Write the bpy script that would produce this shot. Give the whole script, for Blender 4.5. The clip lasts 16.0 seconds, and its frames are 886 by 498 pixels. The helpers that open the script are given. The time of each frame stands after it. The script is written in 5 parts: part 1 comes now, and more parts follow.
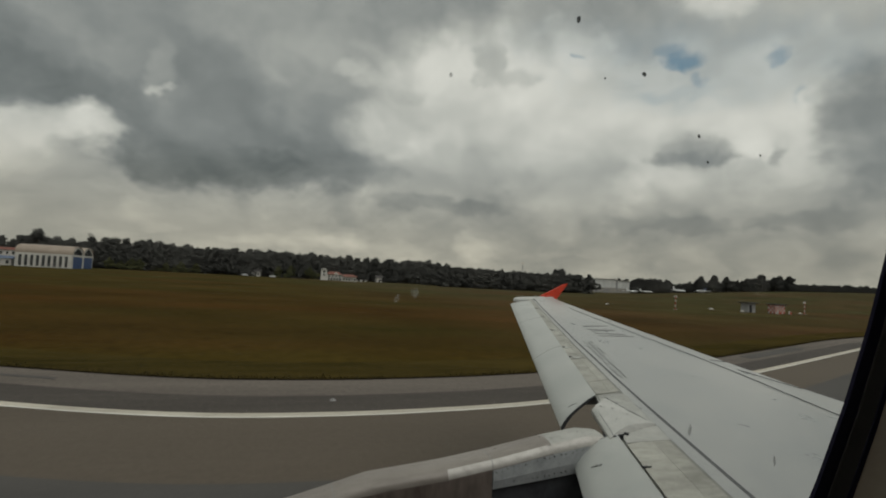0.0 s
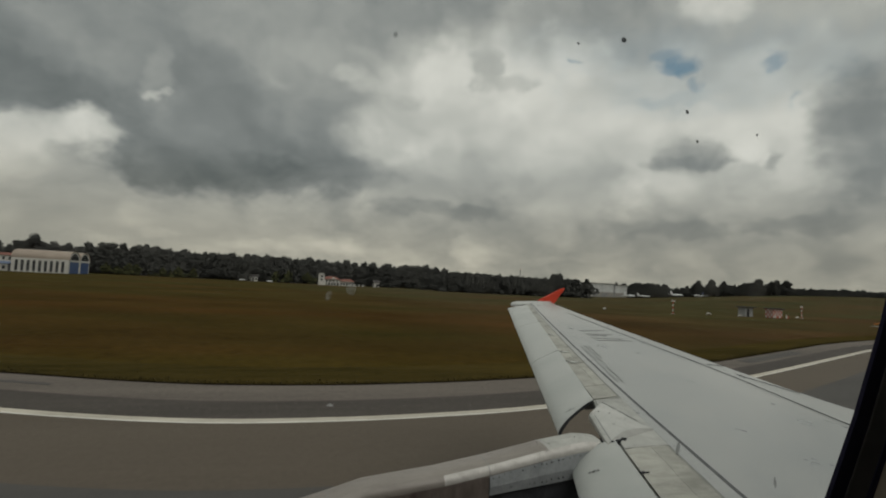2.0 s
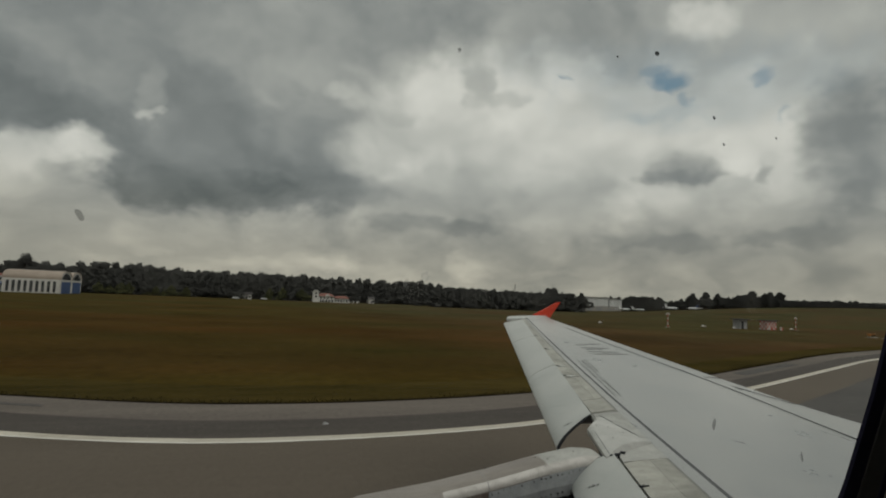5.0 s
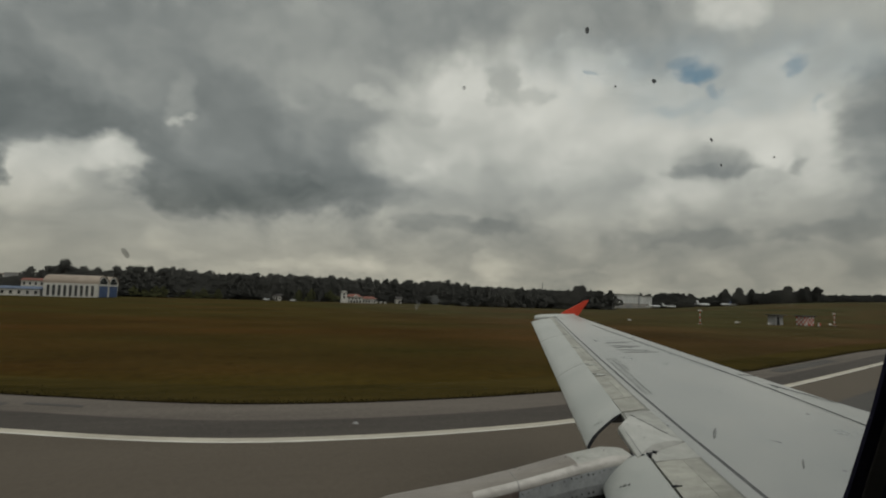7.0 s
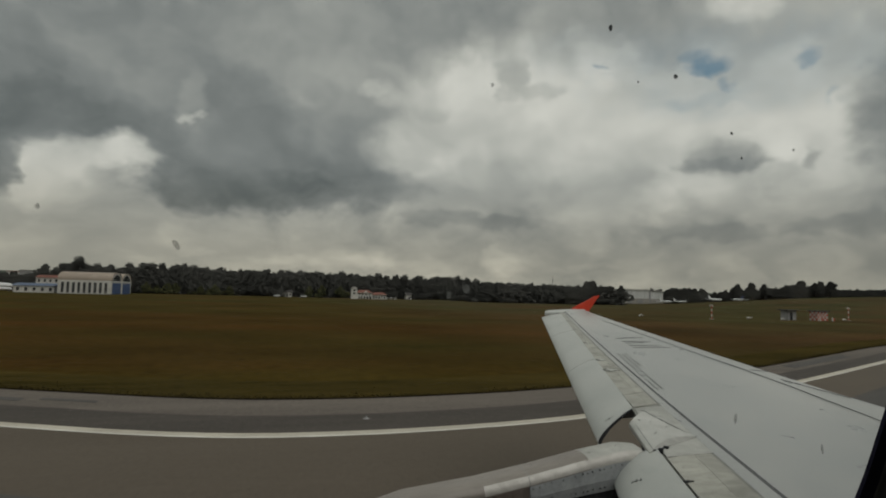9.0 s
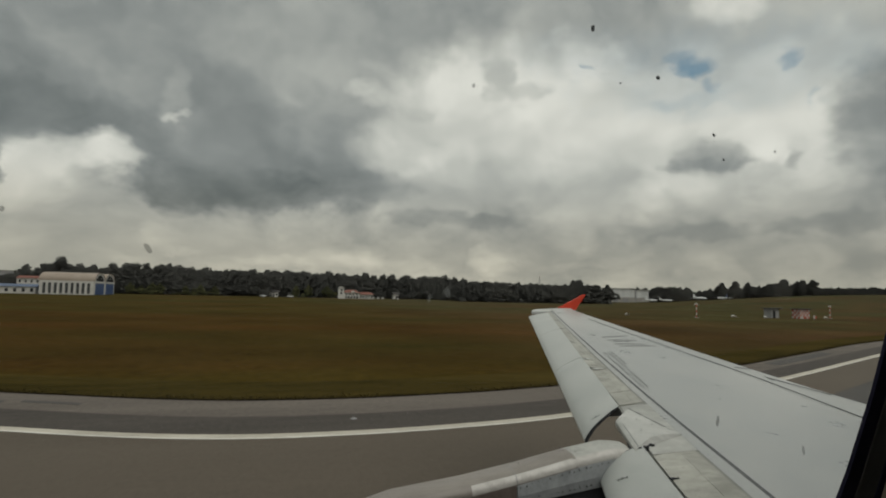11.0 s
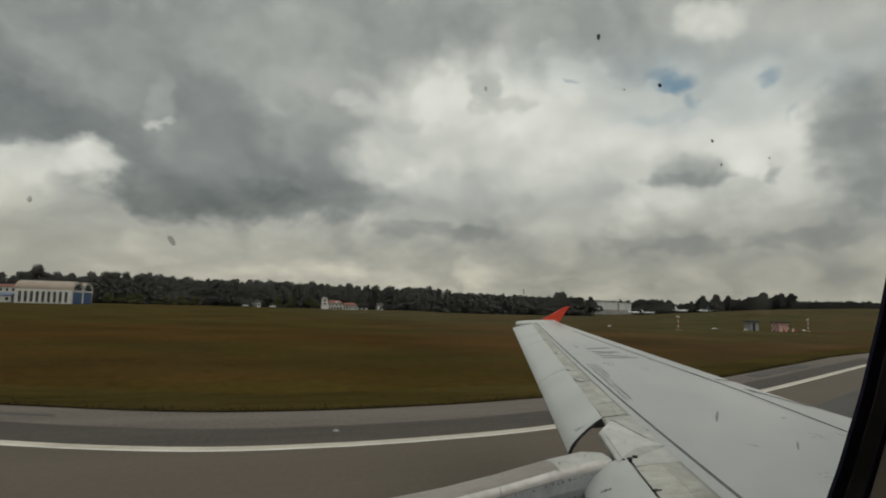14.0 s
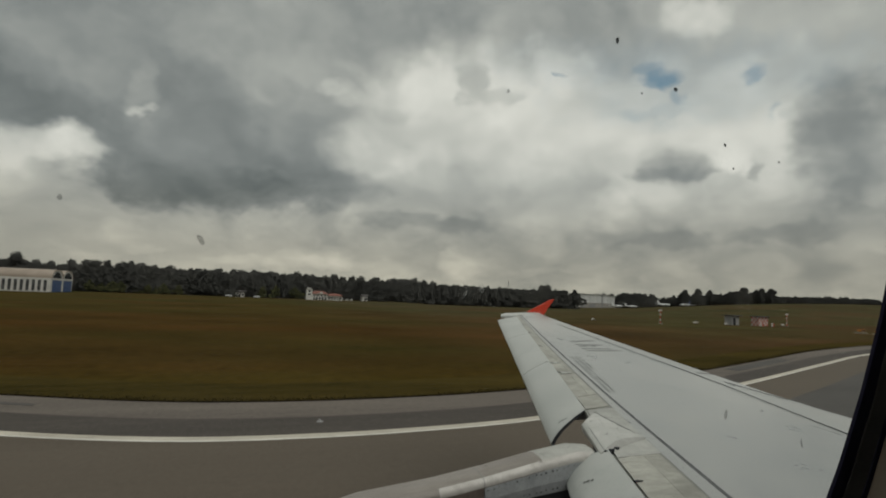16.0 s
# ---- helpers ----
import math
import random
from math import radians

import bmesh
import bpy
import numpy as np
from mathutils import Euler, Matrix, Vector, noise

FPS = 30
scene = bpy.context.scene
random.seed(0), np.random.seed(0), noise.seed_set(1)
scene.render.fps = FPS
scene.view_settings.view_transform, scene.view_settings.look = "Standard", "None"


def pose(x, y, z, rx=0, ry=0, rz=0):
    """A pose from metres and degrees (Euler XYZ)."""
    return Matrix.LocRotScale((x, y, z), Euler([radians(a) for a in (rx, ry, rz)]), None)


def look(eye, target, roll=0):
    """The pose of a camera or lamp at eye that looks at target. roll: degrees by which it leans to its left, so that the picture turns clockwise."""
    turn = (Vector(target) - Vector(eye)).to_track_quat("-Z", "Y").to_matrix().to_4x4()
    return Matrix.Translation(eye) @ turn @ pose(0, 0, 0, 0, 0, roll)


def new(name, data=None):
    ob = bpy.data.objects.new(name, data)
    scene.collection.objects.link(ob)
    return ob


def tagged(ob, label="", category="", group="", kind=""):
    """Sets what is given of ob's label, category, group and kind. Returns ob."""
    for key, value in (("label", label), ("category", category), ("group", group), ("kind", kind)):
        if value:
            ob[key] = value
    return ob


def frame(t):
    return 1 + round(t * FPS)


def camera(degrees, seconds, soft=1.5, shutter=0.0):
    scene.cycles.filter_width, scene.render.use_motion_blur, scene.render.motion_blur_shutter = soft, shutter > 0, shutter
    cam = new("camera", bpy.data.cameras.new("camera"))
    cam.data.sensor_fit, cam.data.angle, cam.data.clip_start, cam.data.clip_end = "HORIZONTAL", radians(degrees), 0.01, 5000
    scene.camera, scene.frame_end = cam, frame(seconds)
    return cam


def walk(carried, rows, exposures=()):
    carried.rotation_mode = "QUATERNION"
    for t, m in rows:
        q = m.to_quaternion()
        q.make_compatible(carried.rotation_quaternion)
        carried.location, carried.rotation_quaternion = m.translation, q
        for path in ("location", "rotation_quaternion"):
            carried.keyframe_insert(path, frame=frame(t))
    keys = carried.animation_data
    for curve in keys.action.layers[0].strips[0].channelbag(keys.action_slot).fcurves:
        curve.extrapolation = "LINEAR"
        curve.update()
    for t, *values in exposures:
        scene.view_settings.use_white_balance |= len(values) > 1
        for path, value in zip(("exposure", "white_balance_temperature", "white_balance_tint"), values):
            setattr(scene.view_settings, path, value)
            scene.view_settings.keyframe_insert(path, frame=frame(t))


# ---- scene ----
cam = camera(75.4, 16.0, soft=2.0)
PATH = [
    (0, 0.0072, 0.0108, 4.4095, 93.086, -3.048, -18.485),
    (0.5, 0.0209, 0.0227, 4.4090, 93.079, -3.405, -18.113),
    (1, 0.0304, 0.0269, 4.4183, 93.154, -2.984, -17.996),
    (1.5, 0.0088, 0.0117, 4.4040, 93.518, -2.971, -18.270),
    (2, 0.0258, 0.0280, 4.4079, 93.566, -2.970, -18.713),
    (2.5, 0.0230, 0.0268, 4.4061, 93.811, -2.804, -19.350),
    (3, 0.0242, 0.0283, 4.4061, 94.141, -2.359, -20.061),
    (5.5, 0.0024, 0.0140, 4.3998, 95.237, -2.119, -18.722),
    (6, 0.0016, 0.0083, 4.4034, 95.238, -1.893, -18.035),
    (6.5, 0.0092, 0.0126, 4.4052, 94.997, -2.079, -17.235),
    (7, 0.0065, 0.0078, 4.4062, 94.980, -1.615, -16.522),
    (7.5, 0.0072, 0.0082, 4.4062, 94.741, -1.899, -15.798),
    (8, -0.0003, 0.0025, 4.4037, 94.638, -1.967, -15.403),
    (8.5, -0.0055, -0.0003, 4.3998, 94.608, -1.728, -15.337),
    (9, -0.0006, 0.0035, 4.4043, 94.540, -1.456, -15.544),
    (11.5, 0.0032, 0.0062, 4.4061, 94.585, -1.376, -17.021),
    (12, 0.0088, 0.0100, 4.4077, 94.748, -1.474, -17.184),
    (12.5, -0.0018, -0.0001, 4.4038, 95.100, -1.370, -17.498),
    (13, 0.0004, 0.0023, 4.4037, 95.516, -0.814, -17.909),
    (13.5, -0.0010, 0.0017, 4.4056, 95.684, -0.861, -18.184),
    (14, -0.0068, 0.0035, 4.4010, 95.665, -1.605, -18.383),
    (14.5, -0.0105, 0.0033, 4.4029, 95.787, -1.478, -18.811),
    (15, -0.0130, 0.0057, 4.4060, 95.588, -1.735, -19.139),
    (15.5, -0.0149, 0.0055, 4.4086, 95.200, -1.483, -19.800),
    (16, -0.0170, 0.0052, 4.4029, 94.900, -2.145, -19.870),
]
walk(cam, [(t, pose(*r)) for t, *r in PATH], [(0, 0.16), (3, 0.10), (6, 0.08), (9, 0.03), (11.4, 0.33), (14.5, 0.32), (16, 0.24)])


# ---- light: an overcast sky with broken cloud, and a veiled sun ----
def node(tree, kind, **values):
    n = tree.nodes.new(kind)
    for key, value in values.items():
        n.inputs[key].default_value = value
    return n


def math_node(tree, op, a, b=None, clamp=False):
    n = tree.nodes.new("ShaderNodeMath")
    n.operation, n.use_clamp = op, clamp
    for k, v in enumerate((a, b)):
        if v is None:
            continue
        if isinstance(v, (int, float)):
            n.inputs[k].default_value = v
        else:
            tree.links.new(v, n.inputs[k])
    return n.outputs[0]


def vec_node(tree, op, a, b=None):
    n = tree.nodes.new("ShaderNodeVectorMath")
    n.operation = op
    for k, v in enumerate((a, b)):
        if v is None:
            continue
        if isinstance(v, (tuple, list)):
            n.inputs[k].default_value = v
        else:
            tree.links.new(v, n.inputs[k])
    return n.outputs["Value"] if op == "DOT_PRODUCT" else n.outputs[0]


def ramp_node(tree, fac, stops):
    n = tree.nodes.new("ShaderNodeValToRGB")
    while len(n.color_ramp.elements) < len(stops):
        n.color_ramp.elements.new(0.5)
    for el, (pos, col) in zip(n.color_ramp.elements, stops):
        el.position, el.color = pos, (*col, 1) if len(col) == 3 else col
    tree.links.new(fac, n.inputs[0])
    return n.outputs[0]


def noise_node(tree, vector, scale, detail=5.0, rough=0.55, distortion=0.0):
    n = node(tree, "ShaderNodeTexNoise", Scale=scale, Detail=detail, Roughness=rough, Distortion=distortion)
    if vector is not None:
        tree.links.new(vector, n.inputs["Vector"])
    return n


SUN_BEARING, SUN_HEIGHT = 2.70, 0.95      # radians: from outboard towards the tail, and above the horizon

# clouds as bearing, elevation, half width, half height, lightness, cover; each lies over the ones before it
VEILS = [
    (0.258, 0.481, 0.797, 0.083, 0.33, 0.85), (-0.307, 0.315, 0.271, 0.116, 0.19, 0.95), (0.001, 0.350, 0.303, 0.105, 0.38, 0.75), (0.808, 0.402, 0.226, 0.061, 0.48, 0.80),
    (0.701, 0.079, 0.443, 0.076, 0.32, 0.90), (-0.177, 0.066, 0.356, 0.062, 0.41, 0.70), (0.334, 0.121, 0.306, 0.054, 0.34, 0.70), (0.617, 0.272, 0.371, 0.107, 0.70, 0.95),
    (0.379, 0.327, 0.226, 0.087, 0.69, 0.90), (0.101, 0.277, 0.107, 0.084, 0.37, 0.70),
]
WEST_CLOUDS = [
    (-0.317, 0.245, 0.168, 0.040, 0.10, 0.85), (-0.298, 0.171, 0.096, 0.043, 0.70, 0.95), (-0.236, 0.198, 0.042, 0.036, 0.80, 0.90), (-0.361, 0.150, 0.039, 0.036, 0.64, 0.80),
    (-0.399, 0.179, 0.025, 0.046, 0.06, 0.80), (-0.244, 0.133, 0.072, 0.039, 0.41, 0.80), (-0.321, 0.106, 0.082, 0.021, 0.48, 0.60),
]
GREAT_CLOUD = [
    (-0.074, 0.197, 0.132, 0.071, 0.11, 0.95), (0.046, 0.190, 0.141, 0.049, 0.16, 0.90), (-0.104, 0.261, 0.096, 0.084, 0.19, 0.85), (0.043, 0.267, 0.123, 0.074, 0.27, 0.70),
    (-0.158, 0.168, 0.054, 0.040, 0.11, 0.90), (0.173, 0.180, 0.084, 0.027, 0.21, 0.60), (0.120, 0.278, 0.069, 0.051, 0.34, 0.60), (-0.054, 0.166, 0.169, 0.030, 0.05, 0.80),
    (-0.154, 0.270, 0.014, 0.010, 0.80, 0.55), (-0.164, 0.301, 0.017, 0.038, 0.45, 0.50), (0.132, 0.345, 0.026, 0.011, 0.70, 0.50), (0.170, 0.329, 0.032, 0.014, 0.68, 0.45),
    (0.082, 0.371, 0.049, 0.018, 0.48, 0.50),
]
BRIGHT_BANKS = [
    (0.225, 0.269, 0.060, 0.062, 0.66, 0.70), (0.309, 0.350, 0.045, 0.046, 0.80, 0.75), (0.448, 0.330, 0.059, 0.046, 0.83, 0.80), (0.525, 0.354, 0.057, 0.031, 0.79, 0.70),
    (0.626, 0.333, 0.053, 0.035, 0.72, 0.60), (0.842, 0.262, 0.061, 0.048, 0.74, 0.80), (0.812, 0.225, 0.025, 0.017, 0.88, 0.70), (0.420, 0.266, 0.059, 0.028, 0.69, 0.50),
    (0.636, 0.189, 0.031, 0.038, 0.69, 0.75), (0.430, 0.207, 0.029, 0.034, 0.67, 0.60), (0.889, 0.188, 0.033, 0.024, 0.66, 0.60), (0.763, 0.445, 0.044, 0.024, 0.85, 0.60),
]
GREY_CLOUDS = [
    (0.735, 0.225, 0.058, 0.029, 0.34, 0.85), (0.734, 0.213, 0.053, 0.012, 0.26, 0.60), (0.686, 0.215, 0.030, 0.012, 0.35, 0.70), (0.841, 0.214, 0.018, 0.011, 0.41, 0.80),
    (0.342, 0.185, 0.077, 0.058, 0.46, 0.80), (0.540, 0.181, 0.085, 0.062, 0.46, 0.80), (0.384, 0.368, 0.024, 0.034, 0.41, 0.70), (0.429, 0.345, 0.041, 0.014, 0.52, 0.60),
    (0.960, 0.248, 0.066, 0.089, 0.21, 0.80), (0.324, 0.129, 0.138, 0.013, 0.25, 0.75), (0.702, 0.106, 0.131, 0.013, 0.20, 0.55), (0.873, 0.113, 0.074, 0.016, 0.19, 0.60),
    (0.239, 0.312, 0.032, 0.019, 0.48, 0.60),
]
LOW_GLEAMS = [
    (0.129, 0.053, 0.058, 0.011, 0.64, 0.60), (0.090, 0.060, 0.038, 0.008, 0.58, 0.40), (0.369, 0.057, 0.029, 0.016, 0.66, 0.45), (0.389, 0.068, 0.039, 0.009, 0.56, 0.35),
    (0.006, 0.050, 0.060, 0.011, 0.61, 0.65), (-0.144, 0.063, 0.025, 0.009, 0.58, 0.60), (-0.223, 0.041, 0.038, 0.009, 0.54, 0.50), (0.227, 0.049, 0.049, 0.009, 0.54, 0.50),
    (0.517, 0.055, 0.037, 0.008, 0.48, 0.40), (-0.179, 0.101, 0.160, 0.009, 0.34, 0.35),
]
GAPS = [
    (0.711, 0.363, 0.028, 0.016, 1.00, 0.95), (0.681, 0.384, 0.026, 0.010, 1.00, 0.50), (0.733, 0.332, 0.015, 0.012, 1.00, 0.50), (0.844, 0.361, 0.011, 0.012, 1.00, 0.55),
    (0.539, 0.379, 0.009, 0.005, 1.00, 0.45), (0.871, 0.305, 0.007, 0.009, 1.00, 0.35), (0.695, 0.313, 0.059, 0.012, 1.00, 0.22), (0.769, 0.354, 0.219, 0.056, 1.00, 0.24),
    (0.600, 0.400, 0.199, 0.038, 1.00, 0.16),
]

world = bpy.data.worlds.new("sky")
scene.world = world
world.use_nodes = True
wt = world.node_tree
wt.nodes.clear()
coord = wt.nodes.new("ShaderNodeTexCoord")
split = wt.nodes.new("ShaderNodeSeparateXYZ")
wt.links.new(coord.outputs["Generated"], split.inputs[0])
bearing = math_node(wt, "ARCTAN2", split.outputs[0], split.outputs[1])
height = math_node(wt, "ARCSINE", split.outputs[2])
place = wt.nodes.new("ShaderNodeCombineXYZ")
wt.links.new(bearing, place.inputs[0])
# low clouds are seen edge on, so they crowd together towards the horizon
crowd = math_node(wt, "MULTIPLY", math_node(wt, "LOGARITHM", math_node(wt, "ADD", math_node(wt, "MAXIMUM", height, 0.0), 0.06), 2.71828), 0.11)
wt.links.new(math_node(wt, "ADD", math_node(wt, "MULTIPLY", height, 0.95), crowd), place.inputs[1])
warp = noise_node(wt, place.outputs[0], 7.0, 3.0, 0.5)
warp_off = vec_node(wt, "MULTIPLY", vec_node(wt, "SUBTRACT", warp.outputs["Color"], (0.5, 0.5, 0.5)), (0.16, 0.16, 0.0))
flat = wt.nodes.new("ShaderNodeCombineXYZ")
wt.links.new(bearing, flat.inputs[0])
wt.links.new(height, flat.inputs[1])
warped = vec_node(wt, "ADD", flat.outputs[0], vec_node(wt, "MULTIPLY", warp_off, (1.0, 0.55, 0.0)))


curl = noise_node(wt, place.outputs[0], 26.0, 2.5, 0.5)
curled = vec_node(wt, "ADD", vec_node(wt, "ADD", flat.outputs[0], vec_node(wt, "MULTIPLY", warp_off, (0.40, 0.25, 0.0))), vec_node(wt, "MULTIPLY", vec_node(wt, "SUBTRACT", curl.outputs["Color"], (0.5, 0.5, 0.5)), (0.055, 0.040, 0.0)))


rag_a, rag_b = noise_node(wt, place.outputs[0], 15.0, 3.0, 0.5), noise_node(wt, place.outputs[0], 48.0, 2.0, 0.5)
ragged = math_node(wt, "ADD", math_node(wt, "MULTIPLY", math_node(wt, "SUBTRACT", rag_a.outputs[0], 0.5), 2.6), math_node(wt, "MULTIPLY", math_node(wt, "SUBTRACT", rag_b.outputs[0], 0.5), 0.8))


def cover_of(row, coords, inner, outer, rag):
    """How far one cloud covers the sky behind it: whole inside, fading out over its edge."""
    u, v, ru, rv, _, cover = row
    d = vec_node(wt, "MULTIPLY", vec_node(wt, "SUBTRACT", coords, (u, v, 0)), (1 / ru, 1 / rv, 0))
    edge = wt.nodes.new("ShaderNodeMapRange")
    edge.interpolation_type = "SMOOTHSTEP"
    for key, value in zip(("From Min", "From Max", "To Min", "To Max"), (inner, outer, cover, 0.0)):
        edge.inputs[key].default_value = value
    wt.links.new(math_node(wt, "ADD", vec_node(wt, "DOT_PRODUCT", d, d), math_node(wt, "MULTIPLY", ragged, rag)), edge.inputs[0])
    return edge.outputs[0]


def lay(field, table, coords, inner, outer, rag=1.0):
    """Lays the clouds of a table over the lightness field, one after another."""
    for row in table:
        m = wt.nodes.new("ShaderNodeMix")
        wt.links.new(cover_of(row, coords, inner, outer, rag), m.inputs[0])
        if isinstance(field, float):
            m.inputs[2].default_value = field
        else:
            wt.links.new(field, m.inputs[2])
        m.inputs[3].default_value = row[4]
        field = m.outputs[0]
    return field


billow = noise_node(wt, vec_node(wt, "ADD", place.outputs[0], warp_off), 6.5, 6.0, 0.50)
puff = wt.nodes.new("ShaderNodeTexVoronoi")
puff.feature = "SMOOTH_F1"
puff.inputs["Scale"].default_value, puff.inputs["Smoothness"].default_value = 11.0, 0.7
wt.links.new(vec_node(wt, "ADD", place.outputs[0], vec_node(wt, "MULTIPLY", warp_off, (1.3, 1.3, 0.0))), puff.inputs["Vector"])
fine = noise_node(wt, vec_node(wt, "ADD", place.outputs[0], warp_off), 22.0, 3.5, 0.5)
field = lay(0.50, VEILS, warped, 0.0, 2.2)
for table, inner, outer, rag in ((WEST_CLOUDS, 0.1, 1.8, 0.8), (GREAT_CLOUD, 0.0, 1.9, 0.45), (BRIGHT_BANKS, -0.4, 2.3, 1.0), (GREY_CLOUDS, 0.0, 1.8, 0.7), (LOW_GLEAMS, -0.6, 2.5, 1.0)):
    field = lay(field, table, curled, inner, outer, rag)
field = math_node(wt, "ADD", field, math_node(wt, "MULTIPLY", math_node(wt, "SUBTRACT", billow.outputs[0], 0.5), 0.22))
field = math_node(wt, "ADD", field, math_node(wt, "MULTIPLY", math_node(wt, "SUBTRACT", 0.42, puff.outputs["Distance"]), 0.22))
field = math_node(wt, "ADD", field, math_node(wt, "MULTIPLY", math_node(wt, "SUBTRACT", fine.outputs[0], 0.5), 0.13), clamp=True)
cloud_colour = ramp_node(wt, field, [(0.0, (0.095, 0.110, 0.109)), (0.25, (0.200, 0.217, 0.209)), (0.52, (0.370, 0.382, 0.350)), (0.76, (0.55, 0.555, 0.505)), (1.0, (0.68, 0.68, 0.62))])
clear = wt.nodes.new("ShaderNodeTexSky")
clear.sky_type, clear.sun_disc = "NISHITA", False
clear.sun_elevation, clear.sun_rotation = SUN_HEIGHT, SUN_BEARING
blue = vec_node(wt, "MULTIPLY", clear.outputs[0], (0.050, 0.070, 0.062))
mix = wt.nodes.new("ShaderNodeMix")
mix.data_type = "RGBA"
wt.links.new(math_node(wt, "MULTIPLY", lay(0.0, GAPS, curled, -0.4, 2.1), 0.9, clamp=True), mix.inputs["Factor"])
wt.links.new(cloud_colour, mix.inputs[6])
wt.links.new(blue, mix.inputs[7])
# an overcast sky is brighter towards the zenith
lift = wt.nodes.new("ShaderNodeMapRange")
lift.interpolation_type = "SMOOTHSTEP"
for key, value in zip(("From Min", "From Max", "To Min", "To Max"), (0.5, 1.2, 1.0, 2.0)):
    lift.inputs[key].default_value = value
wt.links.new(height, lift.inputs[0])
# warmer light low down, where the cloud is seen through more air
low = wt.nodes.new("ShaderNodeMapRange")
low.interpolation_type = "SMOOTHSTEP"
low.inputs["From Min"].default_value, low.inputs["From Max"].default_value = 0.02, 0.22
wt.links.new(height, low.inputs[0])
warm = wt.nodes.new("ShaderNodeMix")
warm.data_type, warm.blend_type = "RGBA", "MULTIPLY"
warm.inputs["Factor"].default_value = 1.0
wt.links.new(mix.outputs[2], warm.inputs[6])
wt.links.new(ramp_node(wt, low.outputs[0], [(0.0, (1.035, 0.965, 0.865)), (1.0, (1.0, 1.0, 1.0))]), warm.inputs[7])
sky_colour = wt.nodes.new("ShaderNodeVectorMath")
sky_colour.operation = "SCALE"
wt.links.new(warm.outputs[2], sky_colour.inputs[0])
wt.links.new(lift.outputs[0], sky_colour.inputs["Scale"])
background = node(wt, "ShaderNodeBackground", Strength=1.0)
wt.links.new(sky_colour.outputs[0], background.inputs[0])
out = wt.nodes.new("ShaderNodeOutputWorld")
wt.links.new(background.outputs[0], out.inputs[0])

sun = new("sun", bpy.data.lights.new("sun", "SUN"))
sun.data.energy, sun.data.angle, sun.data.color = 0.7, radians(50), (1.0, 0.95, 0.88)
sun.matrix_world = look((0, 0, 60), (-60 * math.sin(SUN_BEARING) / math.tan(SUN_HEIGHT), -60 * math.cos(SUN_BEARING) / math.tan(SUN_HEIGHT), 0))


# ---- materials ----
def material(name, dark, light, rough=0.6, metal=0.0, scale=4.0, fine_scale=40.0, stretch=(1, 1, 1), bump=0.1, per_piece=0.0, per_object=0.0, grain=None, contrast=(0.35, 0.65), spec=0.5):
    """Two-scale mottling between two colours, with fine relief and uneven gloss."""
    m = bpy.data.materials.new(name)
    m.use_nodes = True
    t = m.node_tree
    bsdf = t.nodes["Principled BSDF"]
    tc = t.nodes.new("ShaderNodeTexCoord")
    v = vec_node(t, "MULTIPLY", tc.outputs["Object"], stretch)
    big, small = noise_node(t, v, scale, 6.0, 0.6), noise_node(t, v, fine_scale, 4.0, 0.6)
    f = math_node(t, "ADD", math_node(t, "MULTIPLY", big.outputs[0], 0.65), math_node(t, "MULTIPLY", small.outputs[0], 0.35))
    if per_piece:
        geo = t.nodes.new("ShaderNodeNewGeometry")
        f = math_node(t, "ADD", f, math_node(t, "MULTIPLY", math_node(t, "SUBTRACT", geo.outputs["Random Per Island"], 0.5), per_piece))
    if grain:
        size, squash, amount = grain
        speckle = noise_node(t, vec_node(t, "MULTIPLY", tc.outputs["Object"], squash), size, 3.0, 0.7)
        f = math_node(t, "ADD", f, math_node(t, "MULTIPLY", math_node(t, "SUBTRACT", speckle.outputs[0], 0.5), amount))
    if per_object:
        info = t.nodes.new("ShaderNodeObjectInfo")
        f = math_node(t, "ADD", f, math_node(t, "MULTIPLY", math_node(t, "SUBTRACT", info.outputs["Random"], 0.5), per_object))
    t.links.new(ramp_node(t, f, [(contrast[0], dark), (contrast[1], light)]), bsdf.inputs["Base Color"])
    t.links.new(math_node(t, "ADD", rough - 0.08, math_node(t, "MULTIPLY", small.outputs[0], 0.16)), bsdf.inputs["Roughness"])
    bsdf.inputs["Metallic"].default_value = metal
    bsdf.inputs["Specular IOR Level"].default_value = spec
    if bump:
        b = node(t, "ShaderNodeBump", Strength=bump, Distance=0.02)
        t.links.new(small.outputs[0], b.inputs["Height"])
        t.links.new(b.outputs[0], bsdf.inputs["Normal"])
    return m


GRASS = material("grass_field", (0.0372, 0.0258, 0.0088), (0.0805, 0.0525, 0.0168), 0.95, grain=(1.6, (1, 0.35, 1), 0.36), scale=0.05, fine_scale=1.3, stretch=(0.9, 1, 1), bump=0.4, contrast=(0.35, 0.66), spec=0.0)
